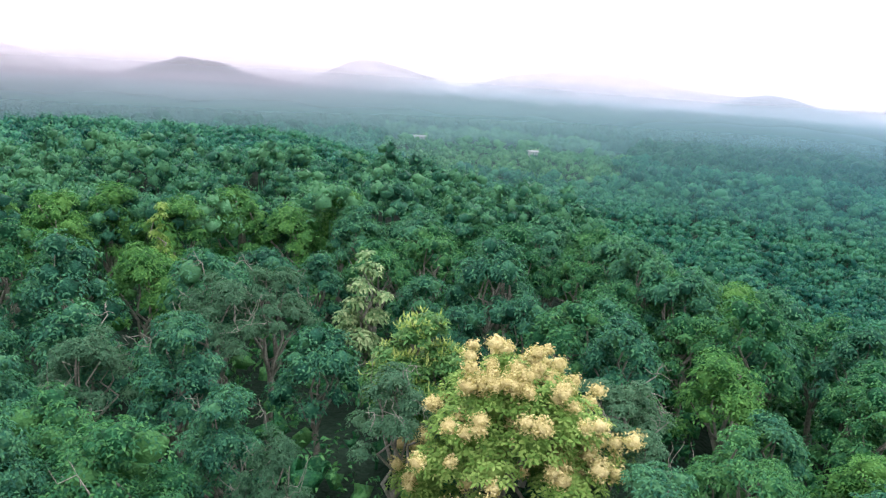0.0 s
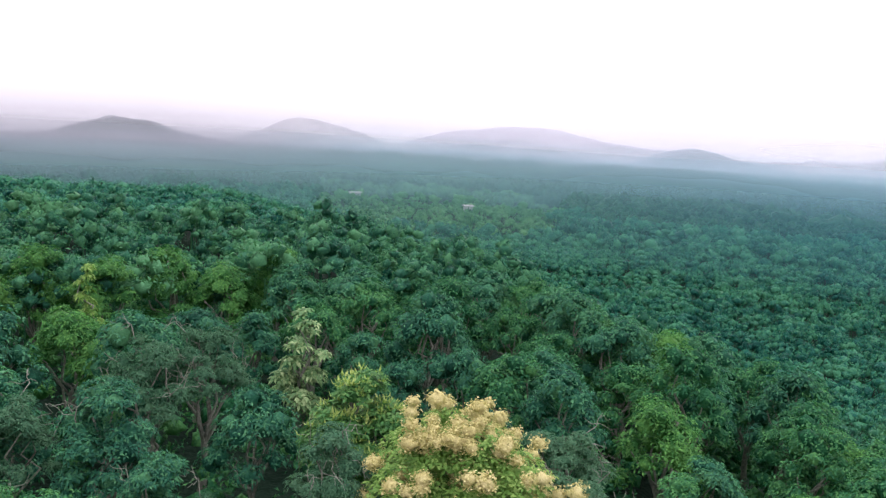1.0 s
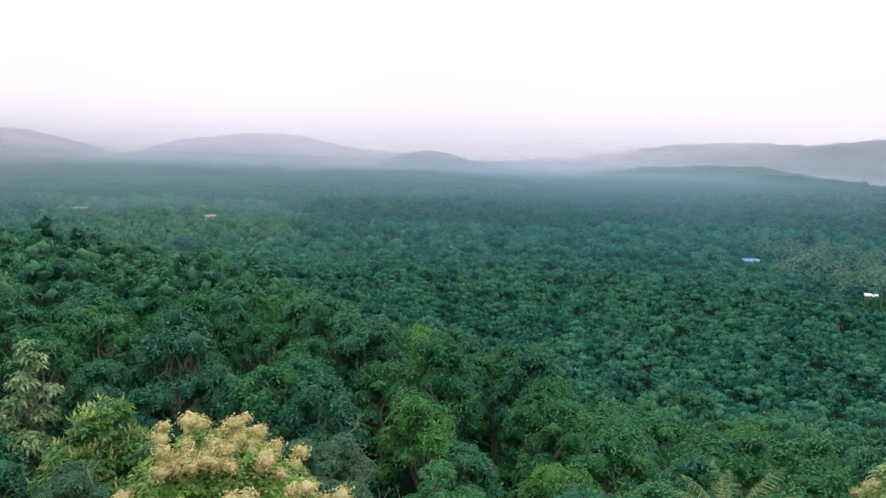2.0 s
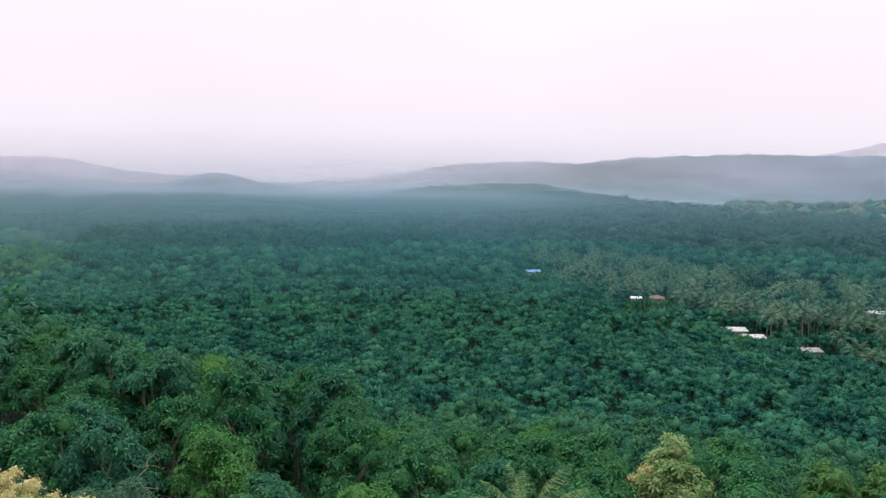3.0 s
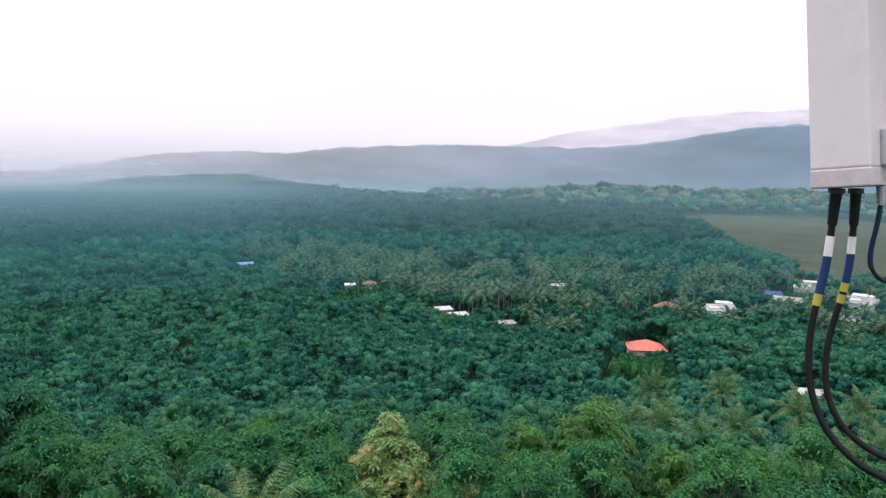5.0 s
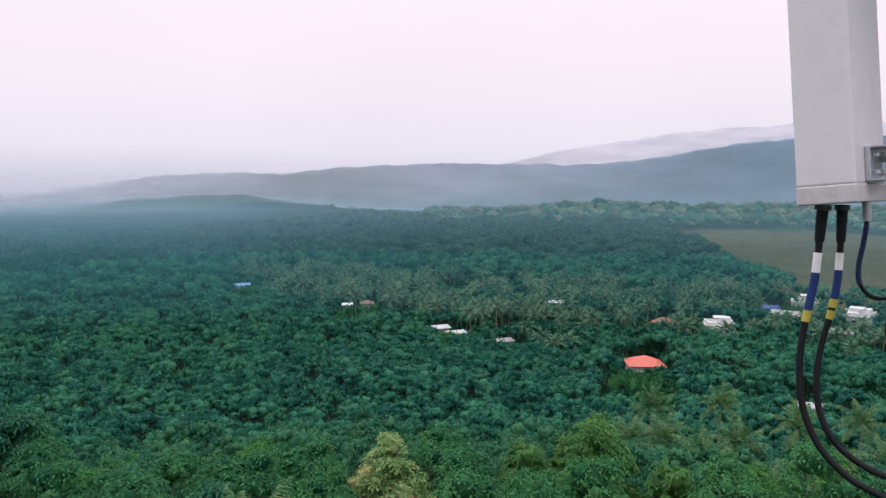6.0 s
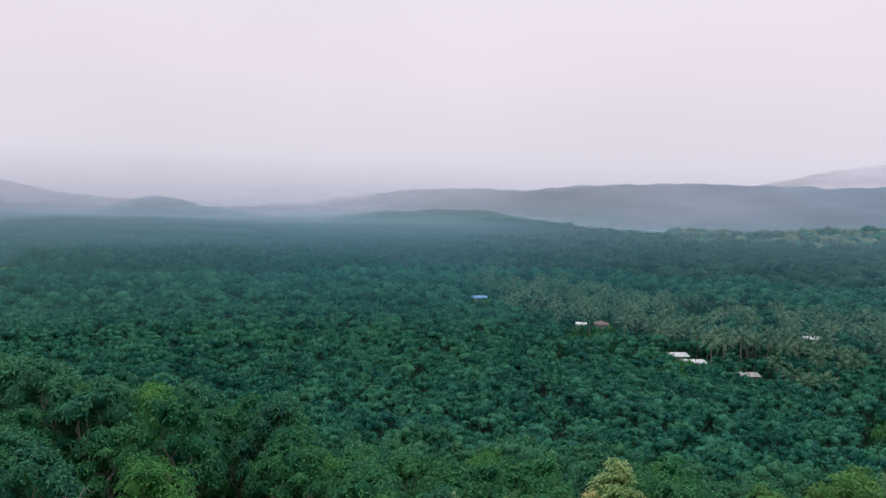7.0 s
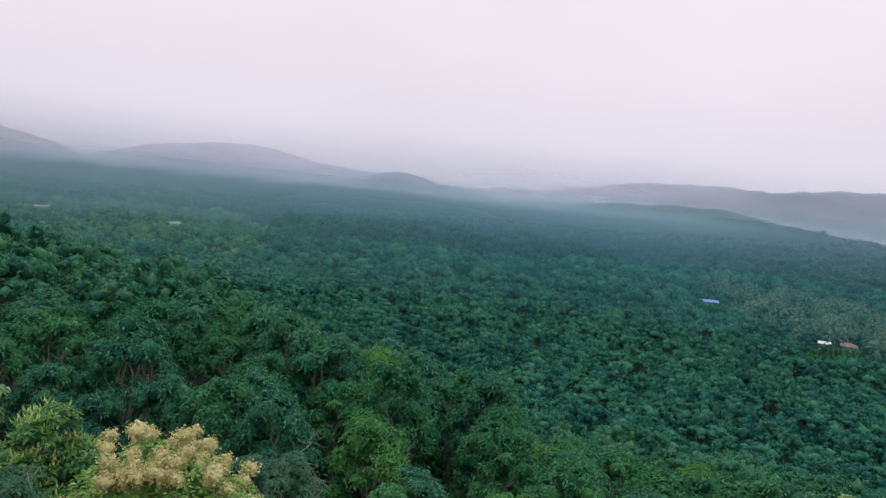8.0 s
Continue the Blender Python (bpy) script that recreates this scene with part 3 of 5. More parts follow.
BRIGHT = [keep_template(tree_template("bright_tree", "yellow-green leafy tree with a dense rounded crown", "tree", 50 + i, "dome", w, h + 2.5, 3.5, 950, 4, 0.29, M_BRIGHT, droop=0.35))
          for i, (w, h) in enumerate(((6.5, 6.5), (7.2, 5.6)))]
GREY = [keep_template(tree_template("thin_leaved_tree", "grey-green thin-leaved tree with bare pale branches showing", "tree", 60 + i, "open", w, h + 2.0, 4.5, 1700, 4, 0.21, M_GREY, droop=0.35, fill=0.62, bare=9))
        for i, (w, h) in enumerate(((6.6, 7.0), (7.4, 6.2)))]
OLIVE = keep_template(tree_template("olive_tree_crown", "olive-yellow leafy tree on the hill slope", "tree", 71, "dome", 6.4, 8.5, 3.5, 800, 4, 0.36, M_OLIVE))
OLIVE.name = "olive_green_tree"
BLOSSOM = keep_template(tree_template("flowering_tree", "fresh green tree covered in cream-yellow flower panicles", "tree", 81, "dome", 9.6, 11.0, 3.5, 3200, 5, 0.28, M_MANGO, bare=0, extra=flower_heads))
SPIRE = keep_template(tree_template("pale_spire_tree", "tall conical tree with pale cream-green young leaves", "tree", 91, "column", 8.4, 9.5, 4.0, 1700, 4, 0.34, M_SPIRE, extra=few_flowers))
SPRIG = keep_template(tree_template("flowering_sapling", "pale young tree with a few cream flower heads", "tree", 93, "column", 6.0, 9.0, 3.5, 700, 5, 0.40, M_SPIRE, extra=few_flowers))
WHITISH = keep_template(tree_template("whitish_slender_tree", "slender tree with drooping whitish-green leaf clusters", "tree", 95, "ragged", 5.2, 9.0, 5.0, 420, 5, 0.42, M_WHITISH, droop=0.55, fill=0.5))
PLUME = keep_template(tree_template("bamboo_clump", "feathery pale green bamboo clump", "bamboo", 99, "ragged", 3.6, 9.5, 3.0, 420, 5, 0.40, M_MANGO, droop=0.5, fill=0.45))
BUDDED = keep_template(tree_template("budding_tree", "dark glossy tree tipped with yellow-green shoots", "tree", 97, "dome", 6.6, 8.0, 4.2, 1000, 5, 0.36, M_BUD, extra=young_shoots))
PALMS = [keep_template(palm_template(101 + i, h, 4.4, 20, 44, "coconut palm with long arching feathery fronds", 0.15, M_COCO, 0.42)) for i, h in enumerate((9.5, 13.0, 16.5))]
YOUNG_PALM = keep_template(palm_template(107, 8.0, 5.2, 15, 56, "coconut palm with upright yellow-green young fronds", 0.70, M_YOUNGPALM, 0.24, 0.85))
PALMS_FAR = [keep_template(palm_template(111 + i, h, 3.9, 17, 8, "tall coconut palm among the village trees")) for i, h in enumerate((11.5, 10.0, 12.5))]

SPOTS = []  # places already taken: x, y, radius


def at_bearing(az, d):
    return d * math.sin(radians(az)), d * math.cos(radians(az))


def special(tree, az, el, d, height, scale=1.0, turn=0.0, clear=3.0, front=0.0):
    """Stands a tree at a bearing and distance, its top at the elevation seen from the eye; height: the template's own."""
    x, y = at_bearing(az, d)
    g = float(land(np.array(x), np.array(y)))
    top = 52.0 + d * math.tan(radians(el))
    tall = (top - g) / (height * scale)
    SPOTS.append((x, y, clear * scale))
    if front:
        SPOTS.append((0.88 * x, 0.88 * y, front * scale))
    return put_tree(tree, x, y, scale, turn, tall, g)


special(BLOSSOM, -55.3, -20.4, 36.5, 14.2, 1.14, 20, 4.2)
for f_ in (0.84, 0.70):
    SPOTS.append((*at_bearing(-55.3, 36.5 * f_), 3.4))
special(WHITISH, -67.6, -13.1, 58, 14.4, 1.2, 40, 2.2, 1.8)
special(PLUME, -82.4, -10.0, 74, 12.6, 1.0, 0, 1.6, 1.2)
special(GREY[0], -74.2, -26.0, 32, 13.0, 0.55, 0, 1.8)
SPOTS.append((*at_bearing(-73.0, 42), 2.2))
special(BUDDED, -62.9, -18.3, 44, 11.8, 1.1, 0, 2.8, 1.9)
special(SPIRE, -6.8, -18.1, 62, 13.6, 1.12, 15, 2.6, 2.0)
special(SPRIG, -1.0, -21.4, 55, 12.6, 0.7, 95, 1.8, 1.4)
special(SPRIG, -4.4, -20.6, 57, 12.6, 0.7, 190, 1.8, 1.4)
special(YOUNG_PALM, -16.50, -20.9, 46, 12.6, 0.9, 10, 2.4, 2.0)
special(BRIGHT[0], -40.2, -18.0, 52, 12.0, 1.0, 10, 3.0, 2.0)
special(BRIGHT[1], -29.5, -21.5, 50, 11.8, 0.95, 120, 3.0)
special(BRIGHT[1], -14.6, -18.4, 68, 11.8, 0.9, 60, 2.8)
for az_, el_, d_, s_, t_ in ((-78.5, -15.2, 52, 1.0, 10), (-74.6, -14.6, 55, 1.0, 80), (-64.6, -21.5, 38, 0.9, 150), (-47.6, -20.8, 42, 0.95, 220),
                             (-46.5, -24.0, 37, 0.8, 20), (-87.5, -18.5, 46, 0.9, 300)):
    special(GREY[int(t_) % 2], az_, el_, d_, 13.0, s_, t_, 2.8)
for az_, el_, d_, s_, t_ in ((-77.0, -9.6, 84, 1.0, 0), (-73.0, -9.9, 82, 1.05, 70), (-69.5, -9.6, 85, 0.95, 140), (-81.5, -10.2, 80, 1.05, 200),
                             (-85.5, -9.4, 84, 1.0, 260), (-89.0, -9.9, 80, 1.0, 320), (-92.5, -9.8, 82, 1.0, 20), (-83.4, -12.4, 64, 0.9, 90)):
    special(BRIGHT[int(t_ / 10) % 2], az_, el_ + 0.5, d_, 12.0, s_ * 1.12, t_, 2.6, 1.4)
for az_, el_, d_, s_, t_ in ((3.5, -18.3, 66, 1.0, 0), (7.2, -17.4, 72, 1.05, 90), (14.0, -19.0, 60, 0.9, 10)):
    special(OLIVE, az_, el_, d_, 12.0, s_, t_, 2.8)
for az_, el_, d_, s_, t_ in ((11.0, -17.9, 70, 0.9, 0), (13.6, -17.6, 74, 0.95, 50), (16.4, -18.6, 68, 1.0, 100), (18.6, -17.4, 76, 0.9, 150), (20.6, -19.8, 62, 0.9, 210),
                             (15.0, -21.5, 56, 0.85, 250), (24.6, -18.2, 70, 0.95, 300), (27.5, -17.4, 74, 0.95, 330), (12.4, -15.4, 92, 0.9, 20), (17.0, -15.0, 96, 0.9, 70),
                             (22.0, -15.8, 88, 0.9, 120), (26.0, -15.2, 92, 0.9, 170), (30.0, -16.2, 84, 0.9, 220)):
    d_ *= 1.28
    need = 52 + d_ * math.tan(radians(el_)) - float(land(*map(np.array, at_bearing(az_, d_))))
    h_ = min((11.0, 14.5, 18.0), key=lambda q: abs(q * s_ - need))
    special(PALMS[(11.0, 14.5, 18.0).index(h_)], az_, el_ + 0.3, d_, h_, s_, t_, 1.9)


def scatter(rs, r0, r1, step, az0=-95.0, az1=35.5, tries=None):
    """Uneven rows of places between two radii, one per step x step metres."""
    n = int(math.radians(az1 - az0) * 0.5 * (r1 ** 2 - r0 ** 2) / step ** 2 * (5.0 if r1 < 320 else 2.6))
    a = np.radians(rs.uniform(az0, az1, n))
    r = np.sqrt(rs.uniform(r0 ** 2, r1 ** 2, n))
    x, y = r * np.sin(a), r * np.cos(a)
    cell, keep = {}, []
    for i in range(n):
        kx, ky = int(x[i] // step), int(y[i] // step)
        if any((x[i] - x[j]) ** 2 + (y[i] - y[j]) ** 2 < (0.82 * step) ** 2
               for dx in (-1, 0, 1) for dy in (-1, 0, 1) for j in cell.get((kx + dx, ky + dy), ())):
            continue
        cell.setdefault((kx, ky), []).append(i)
        keep.append(i)
    return x[keep], y[keep]


# village edge: nearest distance at which houses and palms take over from the plantation
def village_edge(az):
    return np.interp(az, [-22, -17.4, -16.5, -12, -8, -3.8, 0.4, 4.6, 9.3, 9.8, 30, 45], [400, 345, 318, 268, 250, 236, 212, 204, 188, 150, 140, 140])


def is_village(x, y):
    r, az = np.hypot(x, y), np.degrees(np.arctan2(x, y))
    back = np.interp(az, [-22, -15.3, -10.4, -2, 2, 6, 12, 18, 21.5, 30, 45], [420, 415, 380, 366, 350, 350, 340, 346, 326, 335, 335])
    return (az > -18.5) & (r > village_edge(az)) & (r < back) & (is_field(x, y) < 0.3)


rs = np.random.RandomState(7)
xs, ys = [np.concatenate(c) for c in zip(scatter(rs, 24, 80, 5.4, -98, -46), scatter(rs, 24, 80, 4.9, -45, 36))]
for x, y in zip(xs, ys):
    if any((x - a) ** 2 + (y - b) ** 2 < (q + 1.6) ** 2 for a, b, q in SPOTS):
        continue
    r, az = math.hypot(x, y), math.degrees(math.atan2(x, y))
    u = rs.uniform()
    wild = 0.35 if az < -45 else 0.55
    near_set = r < 46
    if u < wild:
        pick = (WILD if near_set else WILD_FAR)
    elif u < wild + (0.03 if az < -20 else 0.10):
        pick = BRIGHT
    elif u < wild + 0.20 and az > -25:
        pick = [OLIVE]
    elif u < wild + 0.13 and near_set:
        pick = GREY
    else:
        pick = (RUBBER if near_set else RUBBER_FAR)
    put_tree(pick[rs.randint(len(pick))], x, y, rs.uniform(0.8, 1.12), rs.uniform(0, 360), rs.uniform(0.85, 1.12))

# ---- the woods beyond, too many to count ----
def wood_unit(seed, w, h, stem, tufts, leaflets, size, segs, lobes_n, fill=0.9, lumps=1.0):
    """A simple crown with its trunk, for woods seen from afar."""
    r_ = np.random.RandomState(seed)
    lobes, rad = lobes_for(r_, "dome", w, h, lobes_n, 0.42)
    rad = rad * lumps
    lobes[:, 2] += stem + r_.normal(0, 0.05 * h, len(lobes))
    pieces = []
    if tufts:
        p, a = crown_points(r_, lobes, rad, tufts, low=-0.1)
        pieces.append(sprays(r_, p, a, leaflets, size, 0.7 if size < 0.95 else 0.4))
    pieces.append(core(lobes, rad, fill, 2, segs, r_, 0.68))
    if segs > 3 and tufts > 10:
        pieces.append(tube([(0, 0, -1), (0, 0, stem + 0.4 * h)], [0.16, 0.08], 3))
    return join(*pieces)


def woods(name, label, units, x, y, leaf, s0=0.8, s1=1.15, seed=1, even=False):
    """One mesh of many crowns, each turned and scaled by chance."""
    r_ = np.random.RandomState(seed)
    z = land(x, y)
    which = r_.randint(len(units), size=len(x))
    shade = r_.normal(0, 0.11, len(x)) + 0.30 * (r_.uniform(size=len(x)) < 0.07)
    tones = []
    vs, qs, off = [], [], 0
    for u, (v, q) in enumerate(units):
        i = np.where(which == u)[0]
        if not len(i):
            continue
        a, s = r_.uniform(0, 6.28, len(i)), r_.uniform(s0, s1, len(i))
        ca, sa = np.cos(a)[:, None], np.sin(a)[:, None]
        vx = (v[None, :, 0] * ca - v[None, :, 1] * sa) * s[:, None] + x[i][:, None]
        vy = (v[None, :, 0] * sa + v[None, :, 1] * ca) * s[:, None] + y[i][:, None]
        lift = r_.uniform(0.94, 1.05, len(i)) * 0.5 * (s0 + s1) if even else s * r_.uniform(0.88, 1.1, len(i))
        vz = v[None, :, 2] * lift[:, None] + z[i][:, None]
        vs.append(np.stack([vx, vy, vz], -1).reshape(-1, 3))
        qs.append((q[None] + (np.arange(len(i)) * len(v))[:, None, None] + off).reshape(-1, 4))
        off += len(i) * len(v)
        tones.append(np.repeat(shade[i], len(v)))
    me = mesh_from(name, np.concatenate(vs), np.concatenate(qs), leaf)
    me.attributes.new("tone", "FLOAT", "POINT").data.foreach_set("value", np.concatenate(tones).astype(np.float32))
    return tagged(new(name, me), label, "trees", kind="stuff")


def free(x, y):
    """Drops places on fields, in the village and on house plots."""
    k = is_field(x, y) < 0.35
    k &= ~is_village(x, y)
    r, az = np.hypot(x, y), np.degrees(np.arctan2(x, y))
    k &= ~((az < -71) & (r > 225) & (r < 400)) & ~((az < -66) & (r > 195) & (r < 320))  # dead ground behind the shoulder
    for hx, hy, hr in PLOTS + GAPS:
        d = np.hypot(x - hx, y - hy)
        k &= d > hr
    return x[k], y[k]


# house plots: x, y, clear radius (also a short gap towards the eye, so that the roofs show)
HOUSES = []
PLOTS = []
GAPS = []  # low growth only, so that a roof shows over it


def plot(az, el, roof, w, d, h, turn, style, clear=None):
    dist = (52.0 - roof) / math.tan(radians(-el))
    for _ in range(6 if az < -40 else 0):
        dist = (52.0 - float(land(*map(np.array, at_bearing(az, dist)))) - h - 0.3) / math.tan(radians(-el))
    x, y = at_bearing(az, dist)
    HOUSES.append((x, y, w, d, h, turn - az, style))
    PLOTS.append((x, y, clear or 0.62 * math.hypot(w, d)))
    if az > 10 and style == "orange":
        for k in range(1, 10):
            if dist * (1 - 0.03 * k) > 34 / math.tan(radians(0.8 - el)):
                GAPS.append((x * (1 - 0.03 * k), y * (1 - 0.03 * k), 0.42 * w + 3.8))
    for k in (1, 2, 3):
        if style != "orange":
            PLOTS.append((x * (1 - 0.028 * k), y * (1 - 0.028 * k), max(4.4, 0.45 * math.hypot(w, d) * (1 - 0.12 * k))))


plot(11.9, -12.1, 5.6, 8.6, 8.0, 4.2, 12, "orange", 8.0)
plot(13.2, -9.3, 6.5, 7.0, 6.0, 3.4, -10, "rust")
plot(16.9, -9.6, 7.5, 8.5, 7.5, 6.2, 8, "flat_white", 8.5)
plot(-3.1, -10.0, 8.5, 4.6, 4.4, 5.0, 25, "sheet_white")
plot(-1.9, -10.35, 8.0, 4.6, 4.0, 4.6, 25, "sheet_white")
plot(1.6, -11.0, 7.0, 4.6, 4.0, 4.6, 30, "sheet_grey")
plot(-9.9, -8.75, 9.5, 2.6, 3.0, 7.6, 10, "sheet_white")
plot(-8.4, -8.6, 9.0, 3.6, 4.0, 7.0, 0, "brown")
plot(5.45, -7.95, 10.0, 6.5, 4.0, 6.0, -5, "sheet_white")
plot(-17.35, -7.06, 11.0, 5.0, 4.4, 9.5, 20, "blue", 9.0)
plot(22.4, -7.4, 8.5, 11.0, 8.0, 6.6, 5, "flat_white")
plot(21.2, -8.3, 7.0, 9.5, 7.0, 4.0, -8, "sheet_grey")
plot(20.0, -8.0, 7.0, 6.0, 6.0, 4.0, 12, "navy")
plot(25.4, -8.2, 8.5, 10.0, 9.0, 6.6, -12, "flat_white")
plot(24.6, -9.2, 7.0, 9.0, 7.0, 5.4, 4, "sheet_grey")
plot(28.2, -10.8, 6.5, 10.0, 7.0, 3.6, 10, "sheet_grey")
plot(23.0, -13.6, 8.0, 4.6, 4.0, 4.2, 10, "sheet_white")
plot(30.5, -8.8, 8.0, 10.0, 8.0, 5.6, 6, "flat_white")
plot(-64.1, -5.25, 12.0, 6.0, 4.0, 8.8, 10, "sheet_grey")
plot(-60.8, -4.1, 12.0, 4.5, 4.0, 8.8, 0, "sheet_grey")
plot(-65.0, -4.0, 12.0, 4.0, 4.0, 8.8, 0, "sheet_grey")
plot(-55.8, -5.8, 12.0, 4.0, 4.0, 8.8, 20, "sheet_grey")
for i in range(1, 4):
    PLOTS.append((*at_bearing(9.6, 150 + 12 * i), 4.0))

U1 = [wood_unit(200 + i, w, h, 7.6, 88, 2, 0.60, 4, 10, 0.80, 0.92) for i, (w, h) in enumerate(((8.6, 4.2), (8.0, 4.6), (9.2, 4.0), (7.6, 4.6)))]
U0 = [wood_unit(190 + i, w, h, 5.4, 170, 2, 0.46, 4, 12, 0.80, 0.86) for i, (w, h) in enumerate(((6.6, 6.8), (6.0, 7.3), (7.4, 6.4), (5.6, 6.2)))]
U2 = [wood_unit(210 + i, w, h, 7.4, 48, 2, 0.74, 4, 6, 0.82, 0.95) for i, (w, h) in enumerate(((8.2, 4.0), (7.8, 4.4), (8.8, 3.8), (7.4, 4.2)))]
U3 = [wood_unit(220 + i, w, h, 6.6, 22, 2, 1.0, 5, 3, 0.84) for i, (w, h) in enumerate(((8.0, 4.4), (7.6, 4.8), (8.6, 4.2)))]
U4 = [wood_unit(230 + i, w, h, 7.4, 6, 2, 1.4, 4, 3, 1.05, 1.15) for i, (w, h) in enumerate(((11.5, 3.4), (10.5, 3.8)))]
U5 = [wood_unit(240 + i, w, h, 7.0, 5, 2, 1.6, 6, 3, 1.1, 1.1) for i, (w, h) in enumerate(((14, 4.6), (13, 5.2)))]
UB = [wood_unit(250 + i, w, h, 0.4, 70, 2, 0.42, 4, 4, 0.52) for i, (w, h) in enumerate(((4.6, 3.4), (5.2, 2.8), (4.0, 4.0)))]
UG = [wood_unit(260 + i, w, h, 0.4, 30, 2, 0.62, 4, 4, 0.7) for i, (w, h) in enumerate(((4.6, 3.4), (5.2, 2.8), (4.0, 4.0)))]
rs = np.random.RandomState(8)
woods("plantation_slope", "blue-green wooded slope below the hilltop", U0, *free(*scatter(rs, 80, 135, 5.3)), M_RUBBER_NEAR, seed=1)
woods("rubber_plantation", "even blue-green rubber plantation filling the valley", U1, *free(*scatter(rs, 135, 205, 4.8)), M_RUBBER, 0.66, 0.98, seed=2, even=True)
woods("rubber_plantation", "even blue-green rubber plantation filling the valley", U2, *free(*scatter(rs, 205, 300, 5.3)), M_RUBBER, 0.70, 1.0, seed=3, even=True)
x3, y3 = free(*scatter(rs, 300, 460, 5.8))
a3, r3 = np.degrees(np.arctan2(x3, y3)), np.hypot(x3, y3)
young = (a3 + 1.2 * wave(x3, y3, 60, 31) < -49) & (a3 > -67) & (r3 + 9 * wave(x3, y3, 50, 32) > 318)
deep = ~young & (r3 + 7 * wave(x3, y3, 55, 35) > np.interp(a3, [-50, -46, -40, -30, -24, -20], [470, 385, 380, 395, 420, 470]))
plain_wood = ~young & ~deep
woods("rubber_plantation", "rubber plantation further down the misty valley", U3, x3[plain_wood], y3[plain_wood], M_RUBBER, seed=4)
woods("dark_wood", "darker blue-green wood behind the plantation", U3, x3[deep], y3[deep], M_FARWOOD, seed=22)
woods("young_plantation", "pale green young plantation in the valley", U3, x3[young], y3[young], M_YOUNGWOOD, 0.55, 0.75, seed=16)
x4, y4 = free(*scatter(rs, 460, 800, 9.4))
a4, r4 = np.degrees(np.arctan2(x4, y4)), np.hypot(x4, y4)
young = (a4 + 1.2 * wave(x4, y4, 60, 31) < -50) & (a4 > -67) & (r4 < 545)
woods("young_plantation", "pale green young plantation in the valley", U4, x4[young], y4[young], M_YOUNGWOOD, 0.6, 0.8, seed=17)
woods("distant_wood", "dark distant wood under thin mist", U4, x4[~young], y4[~young], M_FARWOOD, seed=5)
x5, y5 = free(*scatter(rs, 800, 1380, 13.0))
a5, r5 = np.degrees(np.arctan2(x5, y5)), np.hypot(x5, y5)
scrub = (a5 + 1.5 * wave(x5, y5, 90, 33) > -3.5) & (r5 + 30 * wave(x5, y5, 120, 34) > 850)
dark = ~scrub & (r5 < 930)
woods("distant_wood", "dark distant wood under thin mist", U5, x5[dark], y5[dark], M_FARWOOD, seed=6)
tree = scrub & (rs.uniform(size=len(x5)) < 0.35)
woods("distant_wood", "scattered dark trees beyond the field", U5, x5[tree], y5[tree], M_RUBBER, 0.6, 1.1, seed=26)
scrub &= ~tree
woods("scrub", "pale olive scrub and scattered trees beyond the field", U5, x5[scrub], y5[scrub], M_SCRUB, 0.5, 1.1, seed=18)
woods("surrounding_wood", "wood on the side of the hill", U3, *scatter(rs, 40, 200, 11.0, 44, 250), M_FOREST, seed=9)

# low growth that closes the ground between the trunks
bx, by = scatter(rs, 25, 118, 4.4)
woods("undergrowth", "dense dark undergrowth between the hillside trees", UB, bx, by, M_FOREST, 0.7, 1.2, seed=14)
bx, by = scatter(rs, 150, 400, 6.4, -18.5, 36)
k = is_village(bx, by)
for hx, hy, hr in PLOTS:
    k &= np.hypot(bx - hx, by - hy) > 0.55 * hr
woods("village_shrubs", "green shrubs and garden plants round the village houses", [(v * np.array([0.95, 0.95, 1.2]), q) for v, q in UG], bx[k], by[k], M_RUBBER, 0.7, 1.2, seed=15)

# village trees: palms nearest to the hill as single things, the rest as one mass
def off_plots(x, y, rows):
    k = is_village(x, y)
    for hx, hy, hr in rows:
        k &= np.hypot(x - hx, y - hy) > hr
    return k


rs = np.random.RandomState(9)
vx, vy = scatter(rs, 140, 450, 4.3, -18.5, 38)
k = off_plots(vx, vy, PLOTS + GAPS)
vx, vy = vx[k], vy[k]
vr, vaz = np.hypot(vx, vy), np.degrees(np.arctan2(vx, vy))
k = rs.uniform(size=len(vx)) < np.where(vaz < 8, 0.56, np.where(vr > 235, 0.46, 0.07)) * (0.75 + 0.35 * wave(vx, vy, 60, 41))
order = [i for i in np.argsort(vr) if k[i]]
for i in order[:130]:
    put_tree(PALMS_FAR[rs.randint(3)], vx[i], vy[i], rs.uniform(0.85, 1.1), rs.uniform(0, 360), rs.uniform(0.75, 1.1))
rest = np.array(order[130:])
PU = []
for t_ in range(3):
    r_ = np.random.RandomState(300 + t_)
    PU.append(join(*[(v + np.array([0, 0, 10.0 + t_]), q) for v, q in frond_set(r_, 14, 3.7, 6, segs=4, rib_too=False, cover=0.3)], tube([(0, 0, -1), (0.4, 0, 10.0 + t_)], [0.2, 0.12], 4)))
woods("palm_grove", "coconut palm grove round the village houses", PU, vx[rest], vy[rest], M_PALM, 0.85, 1.12, seed=11)
vx, vy = scatter(rs, 140, 240, 4.6, 8, 38)
k = off_plots(vx, vy, PLOTS + GAPS)
woods("village_trees", "dense leafy green trees below the village houses", U1, vx[k], vy[k], M_RUBBER, 0.66, 0.96, seed=12)
vx, vy = scatter(rs, 190, 450, 5.2, -18.5, 38)
k = off_plots(vx, vy, PLOTS + GAPS) & ((vx < np.tan(radians(8)) * vy) | (np.hypot(vx, vy) > 240))
